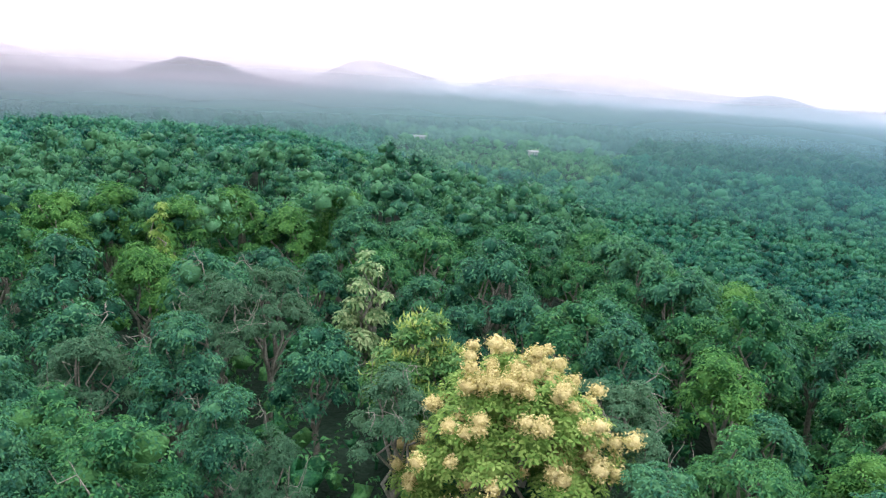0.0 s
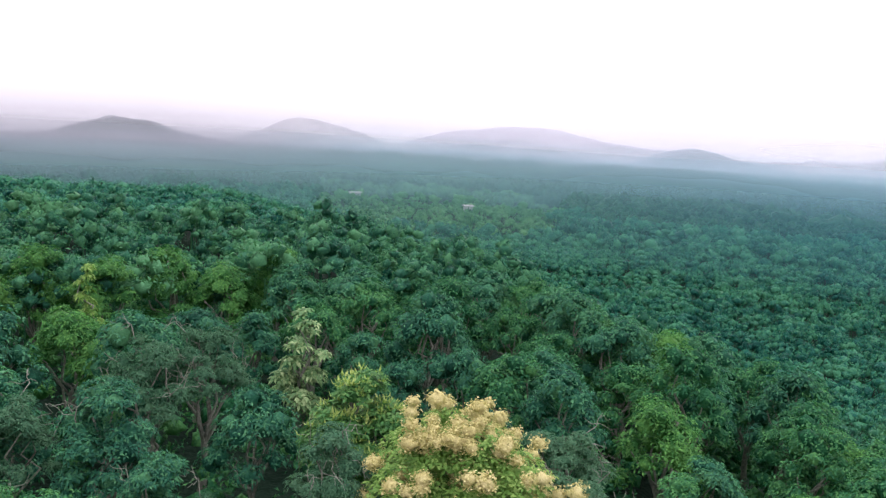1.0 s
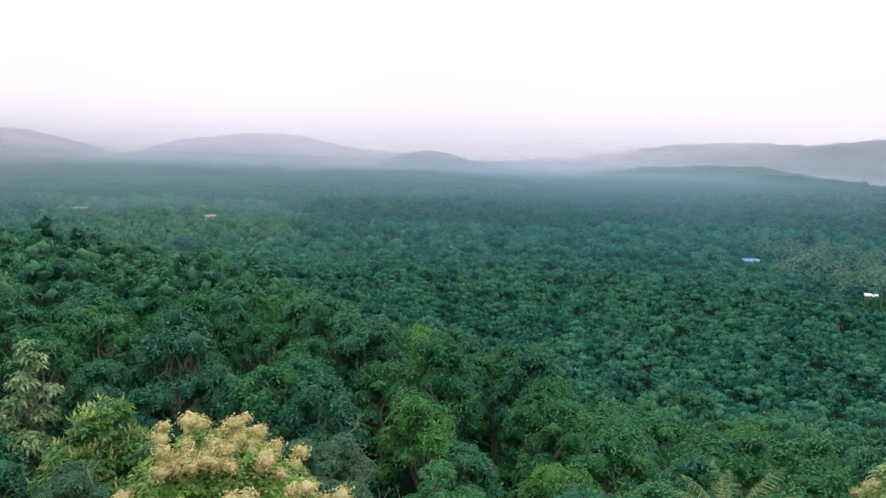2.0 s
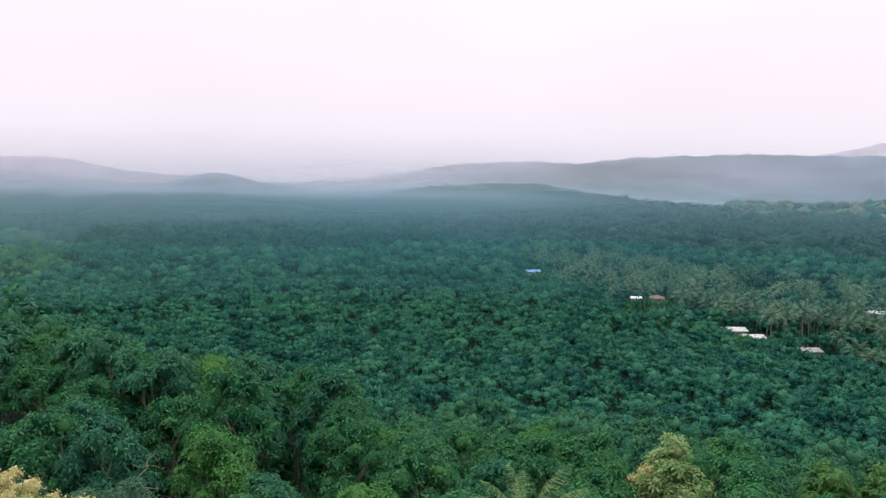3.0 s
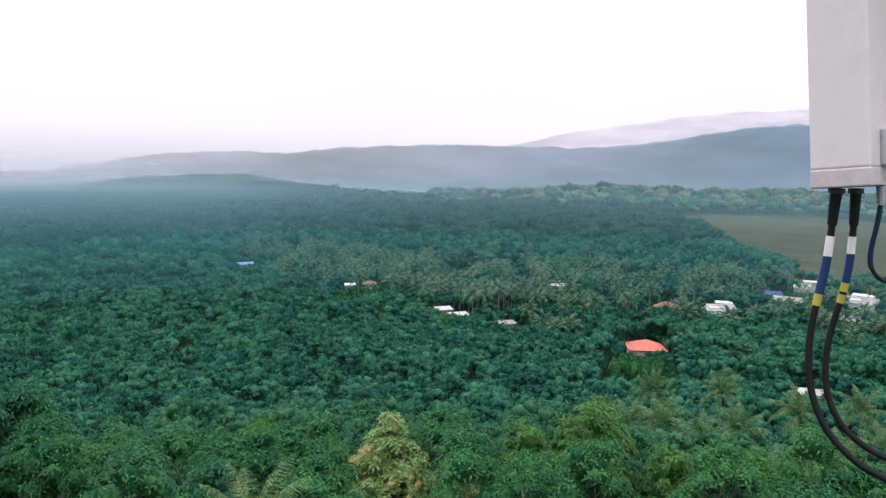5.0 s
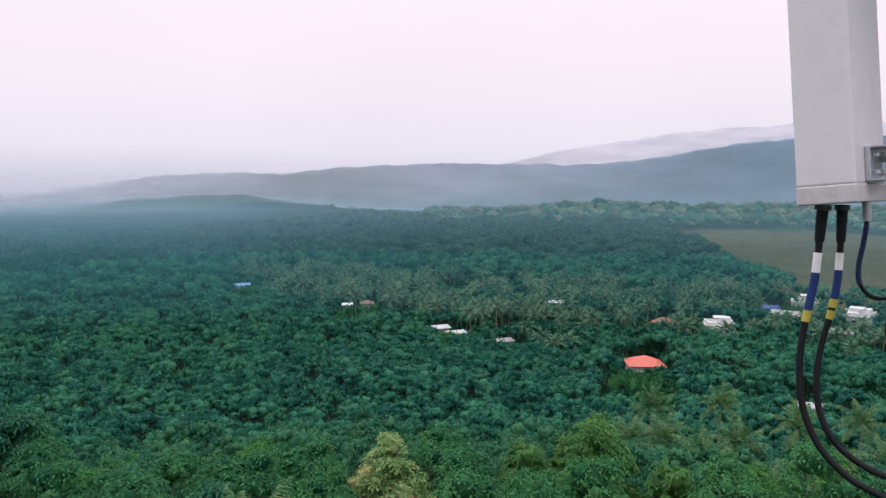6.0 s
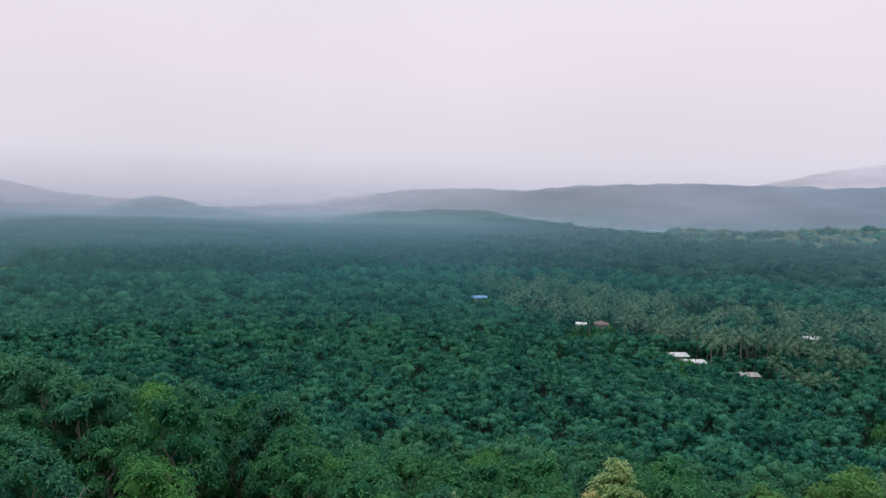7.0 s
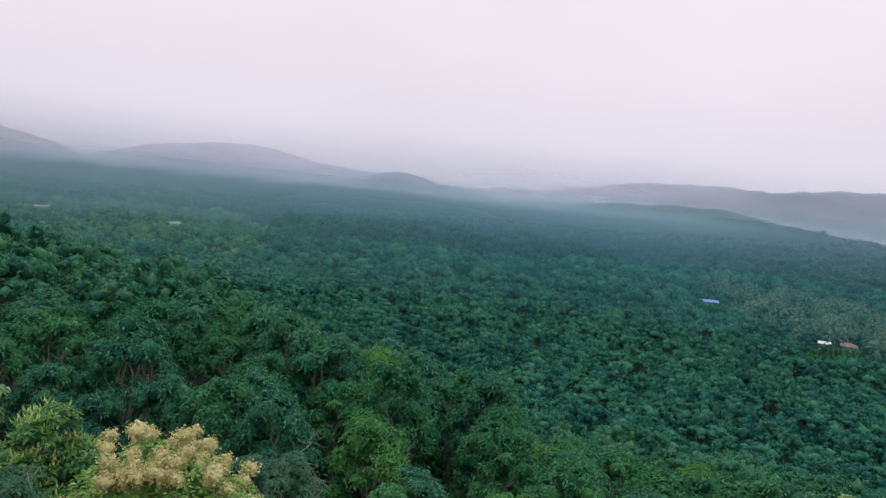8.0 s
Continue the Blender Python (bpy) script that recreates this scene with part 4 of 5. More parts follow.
woods("village_trees", "leafy green trees between the village palms", U2, vx[k], vy[k], M_RUBBER, 0.55, 0.88, seed=13)

# ---- houses ----
def wall_paint(name, a, b, rough=0.8):
    k_ = Mat(name)
    p_ = k_.obj()
    c_ = k_.ramp(k_.noise(p_, 1.3, 5.0, 0.65), (0.3, a), (0.7, b))
    s_ = k_.node("ShaderNodeBsdfPrincipled", {"Base Color": c_, "Normal": k_.bump(k_.noise(p_, 14.0), 0.3, 0.02)}, Roughness=rough)
    return k_.end(s_.outputs[0])


def roof_paint(name, a, b, across=9.0):
    """Tile or sheet roofing with ribs and weathering."""
    k_ = Mat(name)
    p_ = k_.obj()
    ribs = k_.node("ShaderNodeTexWave", {"Vector": p_}, Scale=across, Distortion=0.3).outputs["Fac"]
    c_ = k_.ramp(k_.math("ADD", k_.math("MULTIPLY", k_.noise(p_, 0.9, 5.0, 0.65), 0.8), k_.math("MULTIPLY", ribs, 0.2)), (0.3, a), (0.75, b))
    s_ = k_.node("ShaderNodeBsdfPrincipled", {"Base Color": c_, "Normal": k_.bump(ribs, 0.4, 0.05)}, Roughness=0.6)
    return k_.end(s_.outputs[0])


M_WHITEWALL = wall_paint("white_wall", (0.62, 0.61, 0.60), (0.80, 0.79, 0.78))
M_GREYWALL = wall_paint("grey_wall", (0.36, 0.35, 0.34), (0.52, 0.50, 0.48))
M_ORANGE = roof_paint("orange_roof", (0.60, 0.125, 0.085), (0.76, 0.21, 0.155))
M_RUST = roof_paint("rust_roof", (0.30, 0.10, 0.06), (0.50, 0.20, 0.13))
M_BROWN = roof_paint("brown_roof", (0.13, 0.078, 0.060), (0.21, 0.125, 0.10))
M_SHEET = roof_paint("white_sheet_roof", (0.55, 0.55, 0.57), (0.74, 0.74, 0.75))
M_GREYSHEET = roof_paint("grey_sheet_roof", (0.24, 0.23, 0.23), (0.44, 0.42, 0.41))
M_NAVY = roof_paint("navy_sheet_roof", (0.025, 0.050, 0.20), (0.050, 0.100, 0.30))
M_BLUE = roof_paint("blue_sheet_roof", (0.10, 0.22, 0.46), (0.18, 0.36, 0.64))
k_ = Mat("window_glass")
M_GLASS = k_.end(k_.node("ShaderNodeBsdfPrincipled", Base_Color=(0.03, 0.035, 0.04, 1), Roughness=0.08).outputs[0])
M_FRAME = wall_paint("brown_joinery", (0.10, 0.06, 0.04), (0.20, 0.12, 0.08), 0.6)


def add_box(bm, cx, cy, cz, sx, sy, sz):
    bmesh.ops.create_cube(bm, size=1.0, matrix=Matrix.Translation((cx, cy, cz)) @ Matrix.Diagonal((sx, sy, sz, 1)))


def roof_mesh(w, d, base, rise, over, hip, thick=0.18):
    """A hipped or gabled roof slab with overhanging eaves."""
    bm = bmesh.new()
    a, b = w / 2 + over, d / 2 + over
    inner = max(0.3, a - b) if hip else a
    tops = [(-inner, 0, base + rise), (inner, 0, base + rise)]
    rim = [(-a, -b, base), (a, -b, base), (a, b, base), (-a, b, base)]
    up = [bm.verts.new(p) for p in rim + tops]
    lo = [bm.verts.new((p[0] * 0.985, p[1] * 0.985, p[2] - thick)) for p in rim + tops]
    faces = [(0, 1, 5, 4), (1, 2, 5), (2, 3, 4, 5), (3, 0, 4)]
    for f in faces:
        bm.faces.new([up[i] for i in f])
        bm.faces.new([lo[i] for i in reversed(f)])
    for i in range(4):
        j = (i + 1) % 4
        bm.faces.new([up[j], up[i], lo[i], lo[j]])
    return bm


def build_house(x, y, w, d, h, turn, style):
    names = {"rust": ("small house with a faded rust-orange roof among palms", M_RUST, M_WHITEWALL),
             "orange": ("hip-roofed village house with a bright orange tiled roof", M_ORANGE, M_WHITEWALL),
             "brown": ("small house with a weathered red-brown roof among palms", M_BROWN, M_GREYWALL),
             "blue": ("house with a blue metal sheet roof at the wood's edge", M_BLUE, M_GREYWALL),
             "navy": ("low house with a dark blue sheet roof among palms", M_NAVY, M_GREYWALL),
             "sheet_white": ("long shed with a white metal sheet roof", M_SHEET, M_GREYWALL),
             "sheet_grey": ("low house with a grey weathered sheet roof", M_GREYSHEET, M_GREYWALL),
             "flat_white": ("white two-storey concrete house with a flat roof", M_SHEET, M_WHITEWALL)}
    label, roof_m, wall_m = names[style]
    g = float(land(np.array(x), np.array(y)))
    house = tagged(new("house"), label, "house", group="village houses")
    house.matrix_world = pose(x, y, g, 0, 0, turn)
    bm = bmesh.new()
    for sx, sy, cx, cy in ((w, 0.22, 0, -d / 2 + 0.11), (w, 0.22, 0, d / 2 - 0.11), (0.22, d - 0.44, -w / 2 + 0.11, 0), (0.22, d - 0.44, w / 2 - 0.11, 0)):
        add_box(bm, cx, cy, h / 2 - 0.6, sx, sy, h + 1.2)
    part("wall", bm, wall_m, house)
    if style == "flat_white":
        bm = bmesh.new()
        add_box(bm, 0, 0, h + 0.10, w + 1.0, d + 1.0, 0.2)
        roof = part("roof", bm, wall_m, house, "flat concrete roof slab")
        bm = bmesh.new()
        for sx, sy, cx, cy in ((w, 0.15, 0, -d / 2), (w, 0.15, 0, d / 2), (0.15, d - 0.3, -w / 2, 0), (0.15, d - 0.3, w / 2, 0)):
            add_box(bm, cx, cy, h + 0.62, sx, sy, 0.84)
        part("parapet", bm, wall_m, roof)
        bm = bmesh.new()
        add_box(bm, w * 0.22, d * 0.15, h + 1.2, w * 0.36, d * 0.4, 2.0)
        part("stair_room", bm, M_WHITEWALL, roof)
        bm = roof_mesh(w * 0.42, d * 0.46, h + 2.35, 0.5, 0.25, False)
        part("stair_roof", bm, M_SHEET, roof)
    else:
        hip = style in ("orange", "brown", "rust")
        part("roof", roof_mesh(w, d, h, (0.26 if hip else 0.16) * d, 0.8, hip), roof_m, house)
        if not hip:
            for sg in (-1, 1):
                bm = bmesh.new()
                r_ = 0.16 * d
                v = [bm.verts.new(p) for p in ((sg * (w / 2 - 0.1), -d / 2, h), (sg * (w / 2 - 0.1), d / 2, h), (sg * (w / 2 - 0.1), 0, h + r_ - 0.2),
                                               (sg * (w / 2 - 0.3), -d / 2, h), (sg * (w / 2 - 0.3), d / 2, h), (sg * (w / 2 - 0.3), 0, h + r_ - 0.2))]
                for f in ((0, 1, 2), (5, 4, 3), (0, 3, 4, 1), (1, 4, 5, 2), (2, 5, 3, 0)):
                    bm.faces.new([v[i] for i in f])
                part("gable", bm, wall_m, house)
    storeys = 2 if h > 5.2 else 1
    n = max(2, int(w // 3))
    for s in range(storeys):
        for i in range(n):
            cx = (i + 0.5) / n * (w - 1) - (w - 1) / 2
            if s == 0 and i == n // 2:
                bm = bmesh.new()
                add_box(bm, cx, -d / 2 - 0.03, 1.05, 1.0, 0.08, 2.1)
                part("door", bm, M_FRAME, house)
                continue
            bm = bmesh.new()
            z0 = 1.6 + 3.0 * s
            for px, pz, sx, sz in ((-0.65, 0, 0.1, 1.3), (0.65, 0, 0.1, 1.3), (0, 0.6, 1.2, 0.1), (0, -0.6, 1.2, 0.1)):
                add_box(bm, cx + px, -d / 2 - 0.03, z0 + pz, sx, 0.1, sz)
            win = part("window", bm, M_FRAME, house)
            bm = bmesh.new()
            add_box(bm, cx, -d / 2 - 0.012, z0, 1.2, 0.03, 1.1)
            part("pane", bm, M_GLASS, win)
            if storeys == 2 and s == 1:
                bm = bmesh.new()
                add_box(bm, cx, -d / 2 - 0.35, z0 + 0.85, 1.7, 0.7, 0.08)
                part("sunshade", bm, wall_m, win)


for hs in HOUSES:
    build_house(*hs)

# garden growth that hides the walls from the hill
rs = np.random.RandomState(31)
hx, hy, ht = [], [], []
for x, y, w, d, h, turn, style in HOUSES:
    dist = math.hypot(x, y)
    ux, uy = x / dist, y / dist
    reach = 0.5 * math.hypot(w, d)
    cover = {"flat_white": 0.72, "orange": 0.84, "blue": 0.94}.get(style, 0.98)
    drop = (52 - h) / dist
    for back in (1.2, 2.6, 5.0, 8.0, 12.0, 17.0, 22.0, 28.0) + ((36.0, 45.0) if style == "orange" else ()):
        tall = min(h * cover + 0.6 * drop * back, 10.5 if style == "blue" else 7.5)
        n = int((2 * reach + 4) / (0.32 * tall if back < 4 else 0.42 * tall))
        for i in range(n):
            o = -reach - 2 + (2 * reach + 4) * (i + rs.uniform(0.2, 0.8)) / n
            f = reach + back + rs.uniform(-0.3, 0.3)
            hx.append(x - ux * f + uy * o)
            hy.append(y - uy * f - ux * o)
            ht.append(tall * rs.uniform(0.85, 1.05))
hx, hy, ht = np.array(hx), np.array(hy), np.array(ht)
for lo, hi in ((0, 2.4), (2.4, 3.2), (3.2, 4), (4, 5), (5, 6), (6, 7.2), (7.2, 8.5), (8.5, 12)):
    k = (ht >= lo) & (ht < hi)
    if k.any():
        s_ = float(ht[k].mean())
        woods("garden_shrubs", "green garden shrubs and small trees before the house walls", [(v * np.array([0.14, 0.14, 0.25]) * s_, q) for v, q in UG], hx[k], hy[k], M_FOREST, 0.88, 1.08, seed=40 + int(10 * lo))

# ---- the mast: painted pipe leg, panel antenna, brackets and cables ----
def paint(name, col, dirt, rough=0.45, metal=0.0, scale=5.0, spec=0.5):
    k_ = Mat(name)
    p_ = k_.obj()
    n_ = k_.math("ADD", k_.math("MULTIPLY", k_.noise(p_, scale, 6.0, 0.65), 0.7), k_.math("MULTIPLY", k_.noise(p_, scale * 9, 3.0), 0.3))
    c_ = k_.ramp(n_, (0.36, dirt), (0.52, col))
    s_ = k_.node("ShaderNodeBsdfPrincipled", {"Base Color": c_, "Normal": k_.bump(k_.noise(p_, scale * 12), 0.08, 0.004)}, Roughness=rough, Metallic=metal)
    s_.inputs["Specular IOR Level"].default_value = spec
    return k_.end(s_.outputs[0])


def worn_band(name, col, under):
    """Paint flaked off in patches with a shape of their own."""
    k_ = Mat(name)
    p_ = k_.obj()
    c_ = k_.ramp(k_.noise(p_, 26.0, 5.0, 0.7), (0.36, under), (0.40, col), (0.8, col))
    s_ = k_.node("ShaderNodeBsdfPrincipled", {"Base Color": c_}, Roughness=0.5)
    return k_.end(s_.outputs[0])


M_RADOME = paint("light_grey_radome", (0.73, 0.70, 0.72), (0.67, 0.64, 0.65), 0.5, scale=2.2)
M_CAP = paint("grey_end_cap", (0.58, 0.55, 0.56), (0.46, 0.42, 0.42), 0.6, scale=7.0)
M_GALV = paint("galvanised_steel", (0.48, 0.50, 0.53), (0.36, 0.38, 0.40), 0.42, 0.55, scale=9.0)
M_POLE = paint("white_pole_paint", (0.42, 0.45, 0.51), (0.32, 0.34, 0.39), 0.55, scale=3.0)
M_BLUEBAND = worn_band("worn_blue_paint", (0.030, 0.055, 0.22), (0.46, 0.46, 0.50))
M_CABLE = paint("black_cable_jacket", (0.006, 0.007, 0.009), (0.010, 0.011, 0.013), 0.55, spec=0.2)
M_CLAMP = paint("dark_clamp", (0.035, 0.036, 0.040), (0.06, 0.06, 0.06), 0.5)
M_TAPE_W = paint("white_tape", (0.74, 0.74, 0.74), (0.60, 0.60, 0.60), 0.5)
M_TAPE_B = paint("blue_tape", (0.012, 0.034, 0.13), (0.016, 0.040, 0.13), 0.6, spec=0.2)
M_TAPE_Y = paint("yellow_tape", (0.42, 0.37, 0.06), (0.34, 0.30, 0.05), 0.6, spec=0.2)
M_BLUECABLE = paint("dark_blue_cable", (0.012, 0.024, 0.07), (0.012, 0.02, 0.05), 0.55, spec=0.2)


def curve_points(pts, n=8):
    """A smooth run through the points."""
    p = [Vector(q) for q in pts]
    out = []
    for i in range(len(p) - 1):
        a, b, c, d = p[max(i - 1, 0)], p[i], p[i + 1], p[min(i + 2, len(p) - 1)]
        for s in range(n):
            t = s / n
            out.append(0.5 * ((2 * b) + (c - a) * t + (2 * a - 5 * b + 4 * c - d) * t * t + (3 * b - a - 3 * c + d) * t ** 3))
    out.append(p[-1])
    return [tuple(q) for q in out]


def pipe(points, radius, segs=10):
    p = np.array(points)
    return tube(p, np.full(len(p), radius), segs)


def bevel_box(m, sx, sy, sz, r=0.01, segs=3, taper=None):
    bm = bmesh.new()
    bmesh.ops.create_cube(bm, size=1.0, matrix=Matrix.Diagonal((sx, sy, sz, 1)))
    bmesh.ops.bevel(bm, geom=list(bm.edges), offset=r, segments=segs, profile=0.5, affect="EDGES")
    bm.transform(m)
    return bm


mast = tagged(new("mast_leg"), "white painted steel mast pipe with a worn blue band", "mast")
mast.location = (0, 0, 0)
PD = 2.25
pole_c = place(30.25, 0, PD)
px, py = pole_c.x, pole_c.y
PR = 0.054


def ring_pipe(z0, z1, r, inner=None):
    n = 24
    zs = [z0, z1]
    a = np.arange(n) * 2 * np.pi / n
    v = [(px + r * math.cos(t), py + r * math.sin(t), z) for z in zs for t in a]
    q = [(i, (i + 1) % n, n + (i + 1) % n, n + i) for i in range(n)]
    return np.array(v), np.array(q)


BAND_Z = (52 + PD * math.tan(radians(-17.25)), 52 + PD * math.tan(radians(-14.85)))
part("pole", mesh_from("pole", *join(ring_pipe(21.0, BAND_Z[0], PR), ring_pipe(BAND_Z[1], 54.6, PR * 0.97)), M_POLE, True), None, mast, "weathered white steel pipe")
part("painted_band", mesh_from("painted_band", *ring_pipe(BAND_Z[0], BAND_Z[1], PR + 0.0012), M_BLUEBAND, True), None, mast, "flaking dark blue paint band")

# panel antenna: its deep side towards the eye, the back towards the pole, the head tipped forward
antenna = tagged(new("panel_antenna"), "light grey panel antenna tilted on a bracket of the mast", "antenna")
SIDE, WIDE, TALL, CAP = 0.128, 0.26, 1.95, 0.043
view = Vector((math.sin(radians(23.4)), math.cos(radians(23.4)), 0))
right = Vector((view.y, -view.x, 0))
phi = radians(16.0)
ax = right * math.cos(phi) - view * math.sin(phi)
ay = view * math.cos(phi) + right * math.sin(phi)
tilt = radians(5.3)
az_ = Vector((0, 0, 1)) * math.cos(tilt) - ax * math.sin(tilt)
axt = ax * math.cos(tilt) + Vector((0, 0, 1)) * math.sin(tilt)
corner = place(21.48, -1.48, 2.0)
FRAME = Matrix.Translation(corner) @ Matrix((axt, ay, az_)).transposed().to_4x4()


def local(x, y, z):
    return FRAME @ Matrix.Translation((x, y, z))


bm = bevel_box(local(SIDE / 2, WIDE / 2, CAP + TALL / 2), SIDE, WIDE, TALL, 0.006, 3)
part("radome", bm, M_RADOME, antenna)
part("end_cap", bevel_box(local(SIDE / 2, WIDE / 2, CAP / 2 + 0.001), SIDE + 0.002, WIDE + 0.002, CAP, 0.004, 2), M_CAP, antenna, "scuffed grey plastic end cap")
part("back_plate", bevel_box(local(SIDE + 0.006, WIDE * 0.5, 0.088), 0.012, 0.11, 0.082, 0.003, 2), M_GALV, antenna, "galvanised bracket plate")
for z in (0.050, 0.126):
    part("bracket_lip", bevel_box(local(SIDE + 0.02, WIDE * 0.5, z), 0.034, 0.09, 0.005, 0.001, 1), M_GALV, antenna)
for yy in (0.40, 0.60):
    for zz in (0.068, 0.108):
        part("bolt", bevel_box(local(SIDE + 0.018, WIDE * yy, zz), 0.014, 0.013, 0.013, 0.003, 1), M_GALV, antenna)
# tilt arm from the back plate to the clamp on the pole
arm_a = local(SIDE + 0.02, WIDE * 0.5, 0.108).translation
arm_b = Vector((px, py, arm_a.z + 0.002))
d_ = (arm_b - arm_a)
ln = d_.length
d_.normalize()
side_ = d_.cross(Vector((0, 0, 1))).normalized()
AR = Matrix.Translation(arm_a) @ Matrix((d_, side_, d_.cross(side_) * -1)).transposed().to_4x4()
for sg in (-1, 1):
    part("arm_plate", bevel_box(AR @ Matrix.Translation((ln * 0.46, sg * 0.020, 0)), ln * 0.86, 0.005, 0.034, 0.002, 1), M_GALV, antenna)
for f in (0.22, 0.34):
    v, q = pipe([tuple((AR @ Matrix.Translation((ln * f, s_, 0))).translation) for s_ in (-0.029, 0.029)], 0.008, 8)
    part("arm_bolt", mesh_from("arm_bolt", v, q, M_CLAMP), None, antenna, "dark steel bolt")

clamp = tagged(new("pole_clamp"), "dark steel clamp gripping the white mast pipe", "clamp")
part("clamp_block", bevel_box(Matrix.Translation((px, py, arm_b.z)) @ Matrix((d_, side_, Vector((0, 0, 1)))).transposed().to_4x4() @ Matrix.Translation((-PR - 0.006, 0, 0)), 0.052, 0.12, 0.062, 0.004, 2), M_CLAMP, clamp)
part("clamp_jaw", bevel_box(Matrix.Translation((px, py, arm_b.z)) @ Matrix((d_, side_, Vector((0, 0, 1)))).transposed().to_4x4() @ Matrix.Translation((PR + 0.012, 0, 0)), 0.028, 0.12, 0.058, 0.004, 2), M_CLAMP, clamp)
for sg in (-1, 1):
    B = Matrix.Translation((px, py, arm_b.z)) @ Matrix((d_, side_, Vector((0, 0, 1)))).transposed().to_4x4()
    v, q = pipe([tuple((B @ Matrix.Translation((s_, sg * 0.064, 0))).translation) for s_ in (-0.11, 0.09)], 0.006, 8)
    part("clamp_bolt", mesh_from("clamp_bolt", v, q, M_GALV), None, clamp)

# flat plate held by a U-bolt, lower on the pipe
plate = tagged(new("mounting_plate"), "small flat steel plate held on the mast by a bolt", "bracket")
pc = place(28.55, -1.95, PD - 0.03)
part("plate", bevel_box(Matrix.Translation(pc) @ pose(0, 0, 0, 0, 0, -29), 0.085, 0.006, 0.078, 0.002, 1), M_GALV, plate)
a_ = [(px + 0.062 * math.sin(t), py - 0.062 * math.cos(t), pc.z - 0.002) for t in np.linspace(-2.4, 1.6, 16)]
part("u_bolt", mesh_from("u_bolt", *pipe(a_, 0.006, 8), M_GALV), None, plate)


def sight(pairs, d0, d1):
    """Points along bearings and elevations, at distances that run from d0 to d1."""
    n = len(pairs) - 1
    return [tuple(place(a, e, d0 + (d1 - d0) * i / n)) for i, (a, e) in enumerate(pairs)]


def jumper(pairs, d0, d1, radius, tapes):
    """A black feeder cable with a thick boot at the antenna and bands of coloured tape."""
    cable = tagged(new("feeder_cable"), "thick black feeder cable ringed with white, blue and yellow tape", "cable", group="feeder cables")
    run = curve_points(sight(pairs, d0, d1), 10)
    part("jacket", mesh_from("jacket", *pipe(run, radius), M_CABLE, True), None, cable)
    boot = run[0:17]
    part("boot", mesh_from("boot", *tube(np.array(boot), np.linspace(radius * 1.75, radius * 1.35, len(boot)), 10), M_CABLE, True), None, cable)
    part("connector", mesh_from("connector", *tube(np.array(run[0:4]), np.full(4, radius * 2.3), 10), M_CLAMP, True), None, cable)
    for a, b, m in tapes:
        part("tape", mesh_from("tape", *tube(np.array(run[a:b + 1]), np.full(b - a + 1, radius * 1.22), 10), m, True), None, cable)


BANDS = [(20, 27, M_TAPE_W), (27, 40, M_TAPE_B), (40, 44, M_TAPE_Y)]
jumper([(23.07, -1.35), (22.98, -2.76), (22.90, -4.48), (22.75, -6.40), (22.45, -8.33), (22.19, -10.26), (22.11, -12.17), (22.45, -14.77), (23.54, -17.05), (25.38, -18.71), (27.31, -19.47), (29.18, -20.08), (30.66, -20.48)],
       2.05, 2.10, 0.0082, BANDS)
jumper([(24.19, -1.33), (24.20, -2.73), (24.19, -4.44), (24.12, -6.33), (23.87, -8.24), (23.44, -10.17), (23.17, -12.45), (23.46, -14.85), (24.49, -16.68), (26.04, -17.77), (27.77, -18.35), (29.60, -18.68), (30.73, -18.68)],
       2.10, 2.14, 0.0077, [(20, 26, M_TAPE_W), (26, 36, M_TAPE_B), (36, 39, M_TAPE_Y), (40, 43, M_TAPE_Y)])
thin = tagged(new("control_cable"), "thin dark blue control cable looping to the mast", "cable")
run = curve_points(sight([(25.54, -1.10), (25.65, -2.14), (25.53, -3.64), (25.32, -5.15), (25.39, -6.27), (25.97, -7.06), (26.81, -7.23), (27.69, -6.81), (28.41, -6.03), (29.13, -5.52)], 2.12, 2.16), 8)
part("jacket", mesh_from("jacket", *pipe(run, 0.0050, 8), M_CABLE, True), None, thin)
part("sleeve", mesh_from("sleeve", *tube(np.array(run[10:34]), np.full(24, 0.0062), 8), M_BLUECABLE, True), None, thin, "dark blue cable sleeve")
part("plug", mesh_from("plug", *tube(np.array(run[0:10]), np.full(10, 0.0095), 10), M_GALV, True), None, thin, "metal cable plug")

# spare cable coiled and hung on the pipe
coil = tagged(new("cable_coil"), "coil of spare black cable hung on the mast", "cable")
cc = place(30.5, -8.6, PD - 0.10)
rs = np.random.RandomState(5)
for i in range(6):
    r0, dz = 0.116 + 0.006 * rs.uniform(-1, 1), rs.uniform(-0.02, 0.02)
    pts = []
    for t in np.linspace(0, 2 * math.pi, 28):
        u, w = r0 * (1.0 + 0.04 * rs.uniform(-0.2, 0.2)) * math.cos(t), 0.098 * math.sin(t) + dz
        o = cc + Vector((math.cos(radians(30)), -math.sin(radians(30)), 0)) * u + Vector((0, 0, 1)) * w - 0.010 * (i - 2.5) * Vector((math.sin(radians(30)), math.cos(radians(30)), 0))
        pts.append(tuple(o))
    part("loop", mesh_from("loop", *pipe(pts, 0.0085, 8), M_CABLE, True), None, coil)

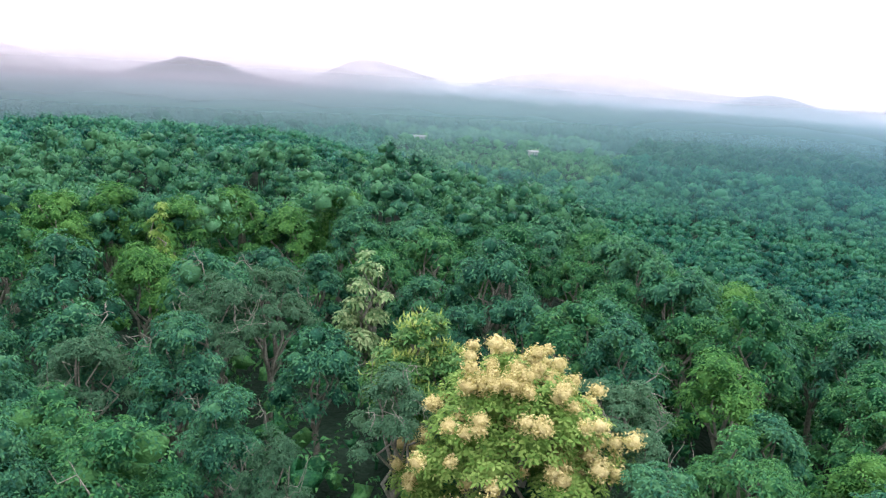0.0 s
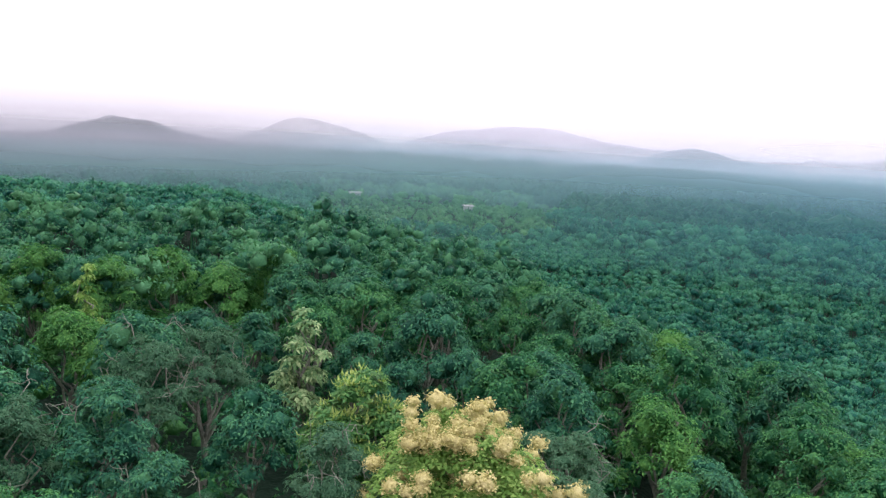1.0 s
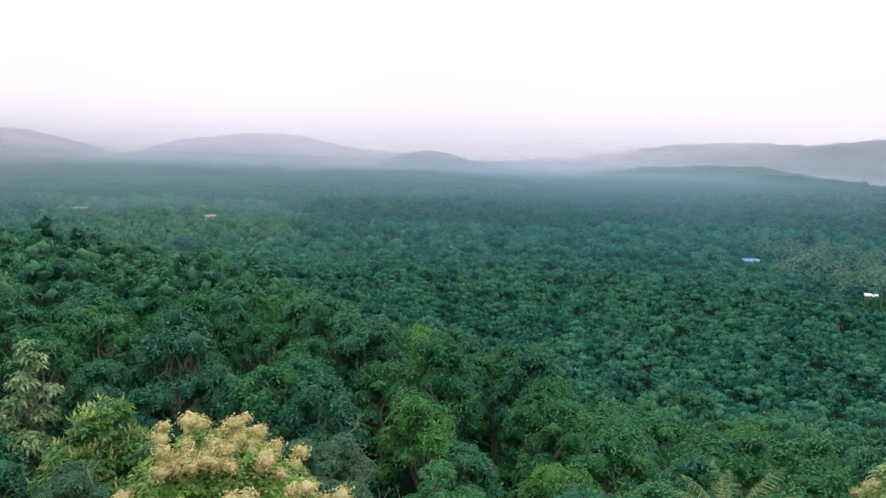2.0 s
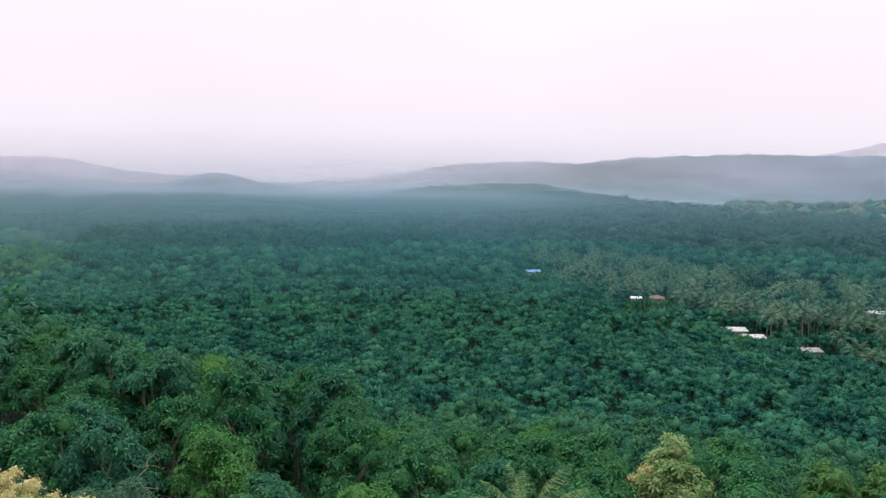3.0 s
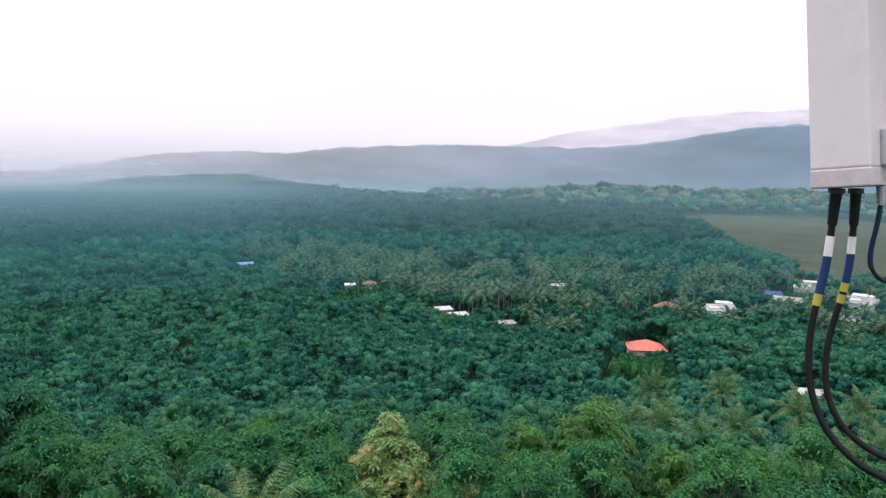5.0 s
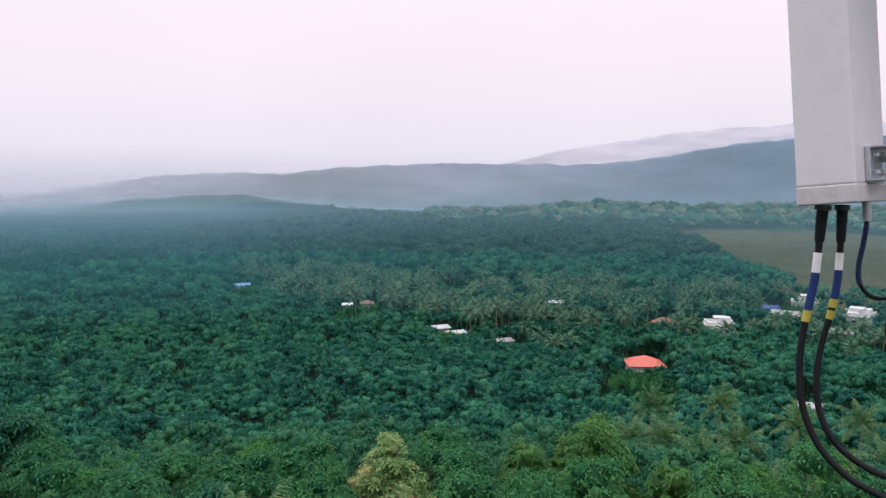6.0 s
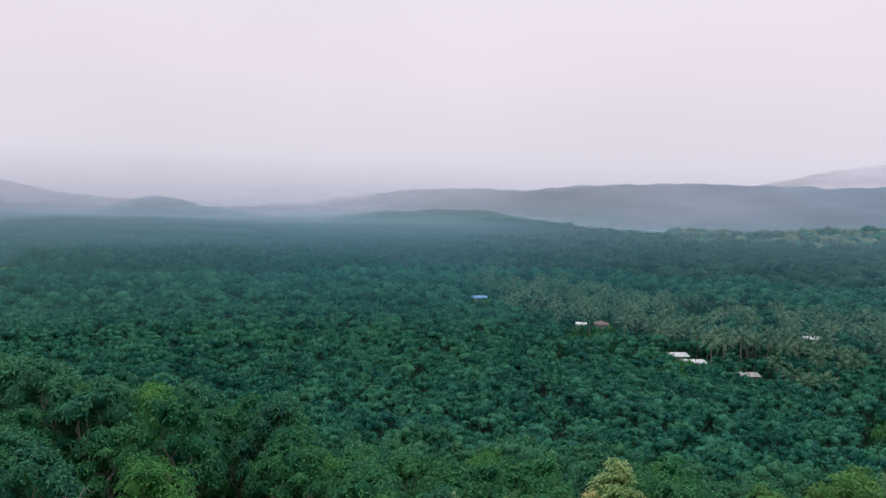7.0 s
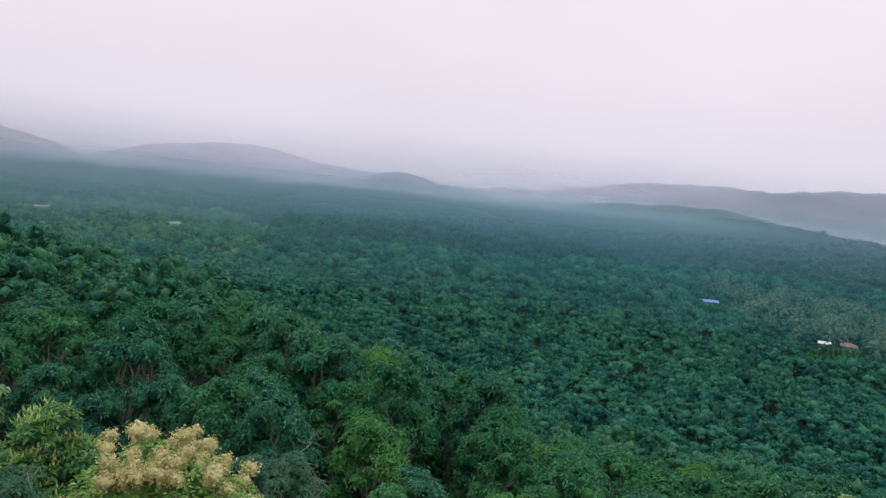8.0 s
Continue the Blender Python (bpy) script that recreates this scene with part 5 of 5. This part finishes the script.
# a second panel further up the mast: only its foot reaches into view
upper = tagged(new("upper_panel"), "dark grey equipment box high on the mast", "antenna")
uc = place(31.2, 12.3, 2.2)
part("box", bevel_box(Matrix.Translation(uc + Vector((0, 0, 0.25))) @ pose(0, 0, 0, 0, 0, -25), 0.26, 0.20, 0.5, 0.012, 3), M_GALV, upper)
part("strap", bevel_box(Matrix.Translation(uc + Vector((-0.02, -0.04, 0.25))) @ pose(0, 0, 0, 0, 0, -25), 0.05, 0.34, 0.04, 0.004, 1), M_GALV, upper)

# ---- mist and distance haze, painted on sheets over the valley and between the ridges ----
def haze_sheet(name, label, profile, material, az0=-115, az1=75):
    """A soft veil of painted haze: a sheet swept round the valley along a profile of distance and height."""
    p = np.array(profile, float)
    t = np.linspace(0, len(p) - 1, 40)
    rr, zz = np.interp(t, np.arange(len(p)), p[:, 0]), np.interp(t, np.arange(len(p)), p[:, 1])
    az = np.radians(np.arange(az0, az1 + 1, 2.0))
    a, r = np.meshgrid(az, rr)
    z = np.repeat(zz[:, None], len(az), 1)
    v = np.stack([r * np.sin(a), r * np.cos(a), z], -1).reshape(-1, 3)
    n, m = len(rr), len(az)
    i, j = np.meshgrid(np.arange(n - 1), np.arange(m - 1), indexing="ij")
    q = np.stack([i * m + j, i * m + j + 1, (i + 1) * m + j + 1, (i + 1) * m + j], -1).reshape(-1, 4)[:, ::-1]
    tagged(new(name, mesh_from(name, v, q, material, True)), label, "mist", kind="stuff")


# haze over the woods, painted denser and paler with distance
haze_sheet("mist_veil", "thin blue-grey mist and distance haze painted on a sheet over the valley woods", [(140, 27), (200, 21.5), (300, 20.5), (460, 22.5), (700, 30), (860, 40), (960, 60), (980, 100)],
           painted_haze("thin_haze", [(140, 0.0), (200, 0.11), (300, 0.23), (400, 0.31), (460, 0.42), (560, 0.55), (640, 0.60), (700, 0.56), (770, 0.40), (830, 0.24), (900, 0.06), (960, 0.0)],
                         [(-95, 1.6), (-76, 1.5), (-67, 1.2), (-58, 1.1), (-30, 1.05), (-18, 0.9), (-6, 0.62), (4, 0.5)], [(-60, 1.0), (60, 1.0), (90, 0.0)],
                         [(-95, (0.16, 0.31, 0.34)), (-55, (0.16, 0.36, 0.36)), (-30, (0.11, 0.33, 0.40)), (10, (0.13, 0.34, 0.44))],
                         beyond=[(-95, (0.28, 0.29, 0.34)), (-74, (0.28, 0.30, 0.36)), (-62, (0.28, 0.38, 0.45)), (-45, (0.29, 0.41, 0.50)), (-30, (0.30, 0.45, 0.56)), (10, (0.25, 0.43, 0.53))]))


def haze_curtain(label, rows, top, material, az0=-115, az1=60):
    """An upright sheet of painted mist and haze standing in the valley; rows: its distance by bearing."""
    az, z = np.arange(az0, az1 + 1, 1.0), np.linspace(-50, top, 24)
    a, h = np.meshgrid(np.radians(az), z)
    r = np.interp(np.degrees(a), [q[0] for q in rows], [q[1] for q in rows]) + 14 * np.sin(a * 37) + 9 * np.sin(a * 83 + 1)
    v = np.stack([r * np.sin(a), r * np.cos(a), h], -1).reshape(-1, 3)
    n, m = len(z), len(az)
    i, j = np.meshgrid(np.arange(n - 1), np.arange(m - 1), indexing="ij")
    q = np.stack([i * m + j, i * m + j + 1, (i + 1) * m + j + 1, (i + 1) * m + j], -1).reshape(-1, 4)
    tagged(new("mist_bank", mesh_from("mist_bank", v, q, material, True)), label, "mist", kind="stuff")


# painted haze that sets the hills off from the woods before them
haze_curtain("thin blue mist and haze painted on a sheet behind the dark valley wood", [(-115, 500), (-60, 470), (-50, 470), (-41, 560), (-34, 520), (-26, 470), (-18, 430), (-10, 520), (0, 600)], 60,
             painted_haze("valley_haze", [(0, 0.32), (4000, 0.32)], [(-95, 1.3), (-60, 1.2), (-40, 1.0), (-22, 0.7), (-14, 0.0)], [(-60, 1.0), (12, 1.0), (42, 0.0)],
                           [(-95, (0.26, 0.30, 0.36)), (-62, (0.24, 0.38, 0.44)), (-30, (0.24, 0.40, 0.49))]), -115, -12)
haze_curtain("grey-lavender mist and haze painted on a sheet before the hills", [(-115, 1020), (60, 1060)], 120,
             painted_haze("low_haze", [(0, 0.26), (4000, 0.26)], [(-95, 1.0), (-60, 1.1), (-40, 1.3), (-30, 1.6), (-22, 1.2), (-12, 0.6), (20, 0.4)], [(-60, 0.2), (5, 0.3), (25, 0.75), (44, 1.0), (58, 0.75), (92, 0.0)],
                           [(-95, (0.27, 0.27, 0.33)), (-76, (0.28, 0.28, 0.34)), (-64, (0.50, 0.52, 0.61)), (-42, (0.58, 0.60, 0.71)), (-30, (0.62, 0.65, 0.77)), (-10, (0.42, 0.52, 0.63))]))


def hill_haze_sheet(label, r0, r1, lift, material, az0=-112, az1=60):
    """A sheet of painted distance haze that hangs before the slopes of the hills, some metres off the trees."""
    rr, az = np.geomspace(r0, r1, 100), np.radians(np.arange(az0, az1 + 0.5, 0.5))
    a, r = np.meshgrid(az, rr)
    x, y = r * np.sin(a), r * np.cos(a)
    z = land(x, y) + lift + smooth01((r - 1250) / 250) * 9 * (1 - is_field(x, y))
    # drawn towards the eye, so the haze ends at the hills' outlines
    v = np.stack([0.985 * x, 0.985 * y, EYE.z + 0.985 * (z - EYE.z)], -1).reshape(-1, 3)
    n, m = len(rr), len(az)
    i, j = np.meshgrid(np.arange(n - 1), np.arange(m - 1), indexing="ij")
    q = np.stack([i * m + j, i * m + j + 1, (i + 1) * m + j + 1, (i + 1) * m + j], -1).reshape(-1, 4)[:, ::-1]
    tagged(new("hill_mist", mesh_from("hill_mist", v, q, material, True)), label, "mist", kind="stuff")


# aerial haze of the hills as sheet colour, denser with distance
hill_haze_sheet("lavender-grey distance haze painted on a sheet before the hill slopes", 1080, 2750, 1.5,
              painted_haze("slope_haze", [(1100, 0.0), (1230, 0.28), (1450, 0.42), (1650, 0.62), (1900, 0.76), (2450, 0.92)],
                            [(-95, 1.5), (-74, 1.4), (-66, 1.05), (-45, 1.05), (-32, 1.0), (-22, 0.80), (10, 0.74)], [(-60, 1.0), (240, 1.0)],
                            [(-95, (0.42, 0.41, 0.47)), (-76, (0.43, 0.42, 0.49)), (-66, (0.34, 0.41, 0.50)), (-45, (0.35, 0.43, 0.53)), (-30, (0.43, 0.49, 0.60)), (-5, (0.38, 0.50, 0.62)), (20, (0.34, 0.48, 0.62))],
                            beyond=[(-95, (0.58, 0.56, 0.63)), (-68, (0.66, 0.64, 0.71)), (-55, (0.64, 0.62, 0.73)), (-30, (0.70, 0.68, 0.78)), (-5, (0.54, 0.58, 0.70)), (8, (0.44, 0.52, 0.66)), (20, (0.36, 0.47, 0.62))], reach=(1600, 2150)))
hill_haze_sheet("pale painted distance haze that almost hides the farthest hills", 2850, 4100, 2.0,
              painted_haze("far_haze", [(2700, 0.93), (4000, 0.93)], [(-120, 1.0), (60, 1.0)], [(-60, 1.0), (240, 1.0)], [(-120, (0.70, 0.67, 0.74)), (-60, (0.84, 0.80, 0.90)), (60, (0.86, 0.82, 0.94))]))

# the models that were only copied from go
for ob in TEMPLATES:
    for o in (*ob.children_recursive, ob):
        bpy.data.objects.remove(o)
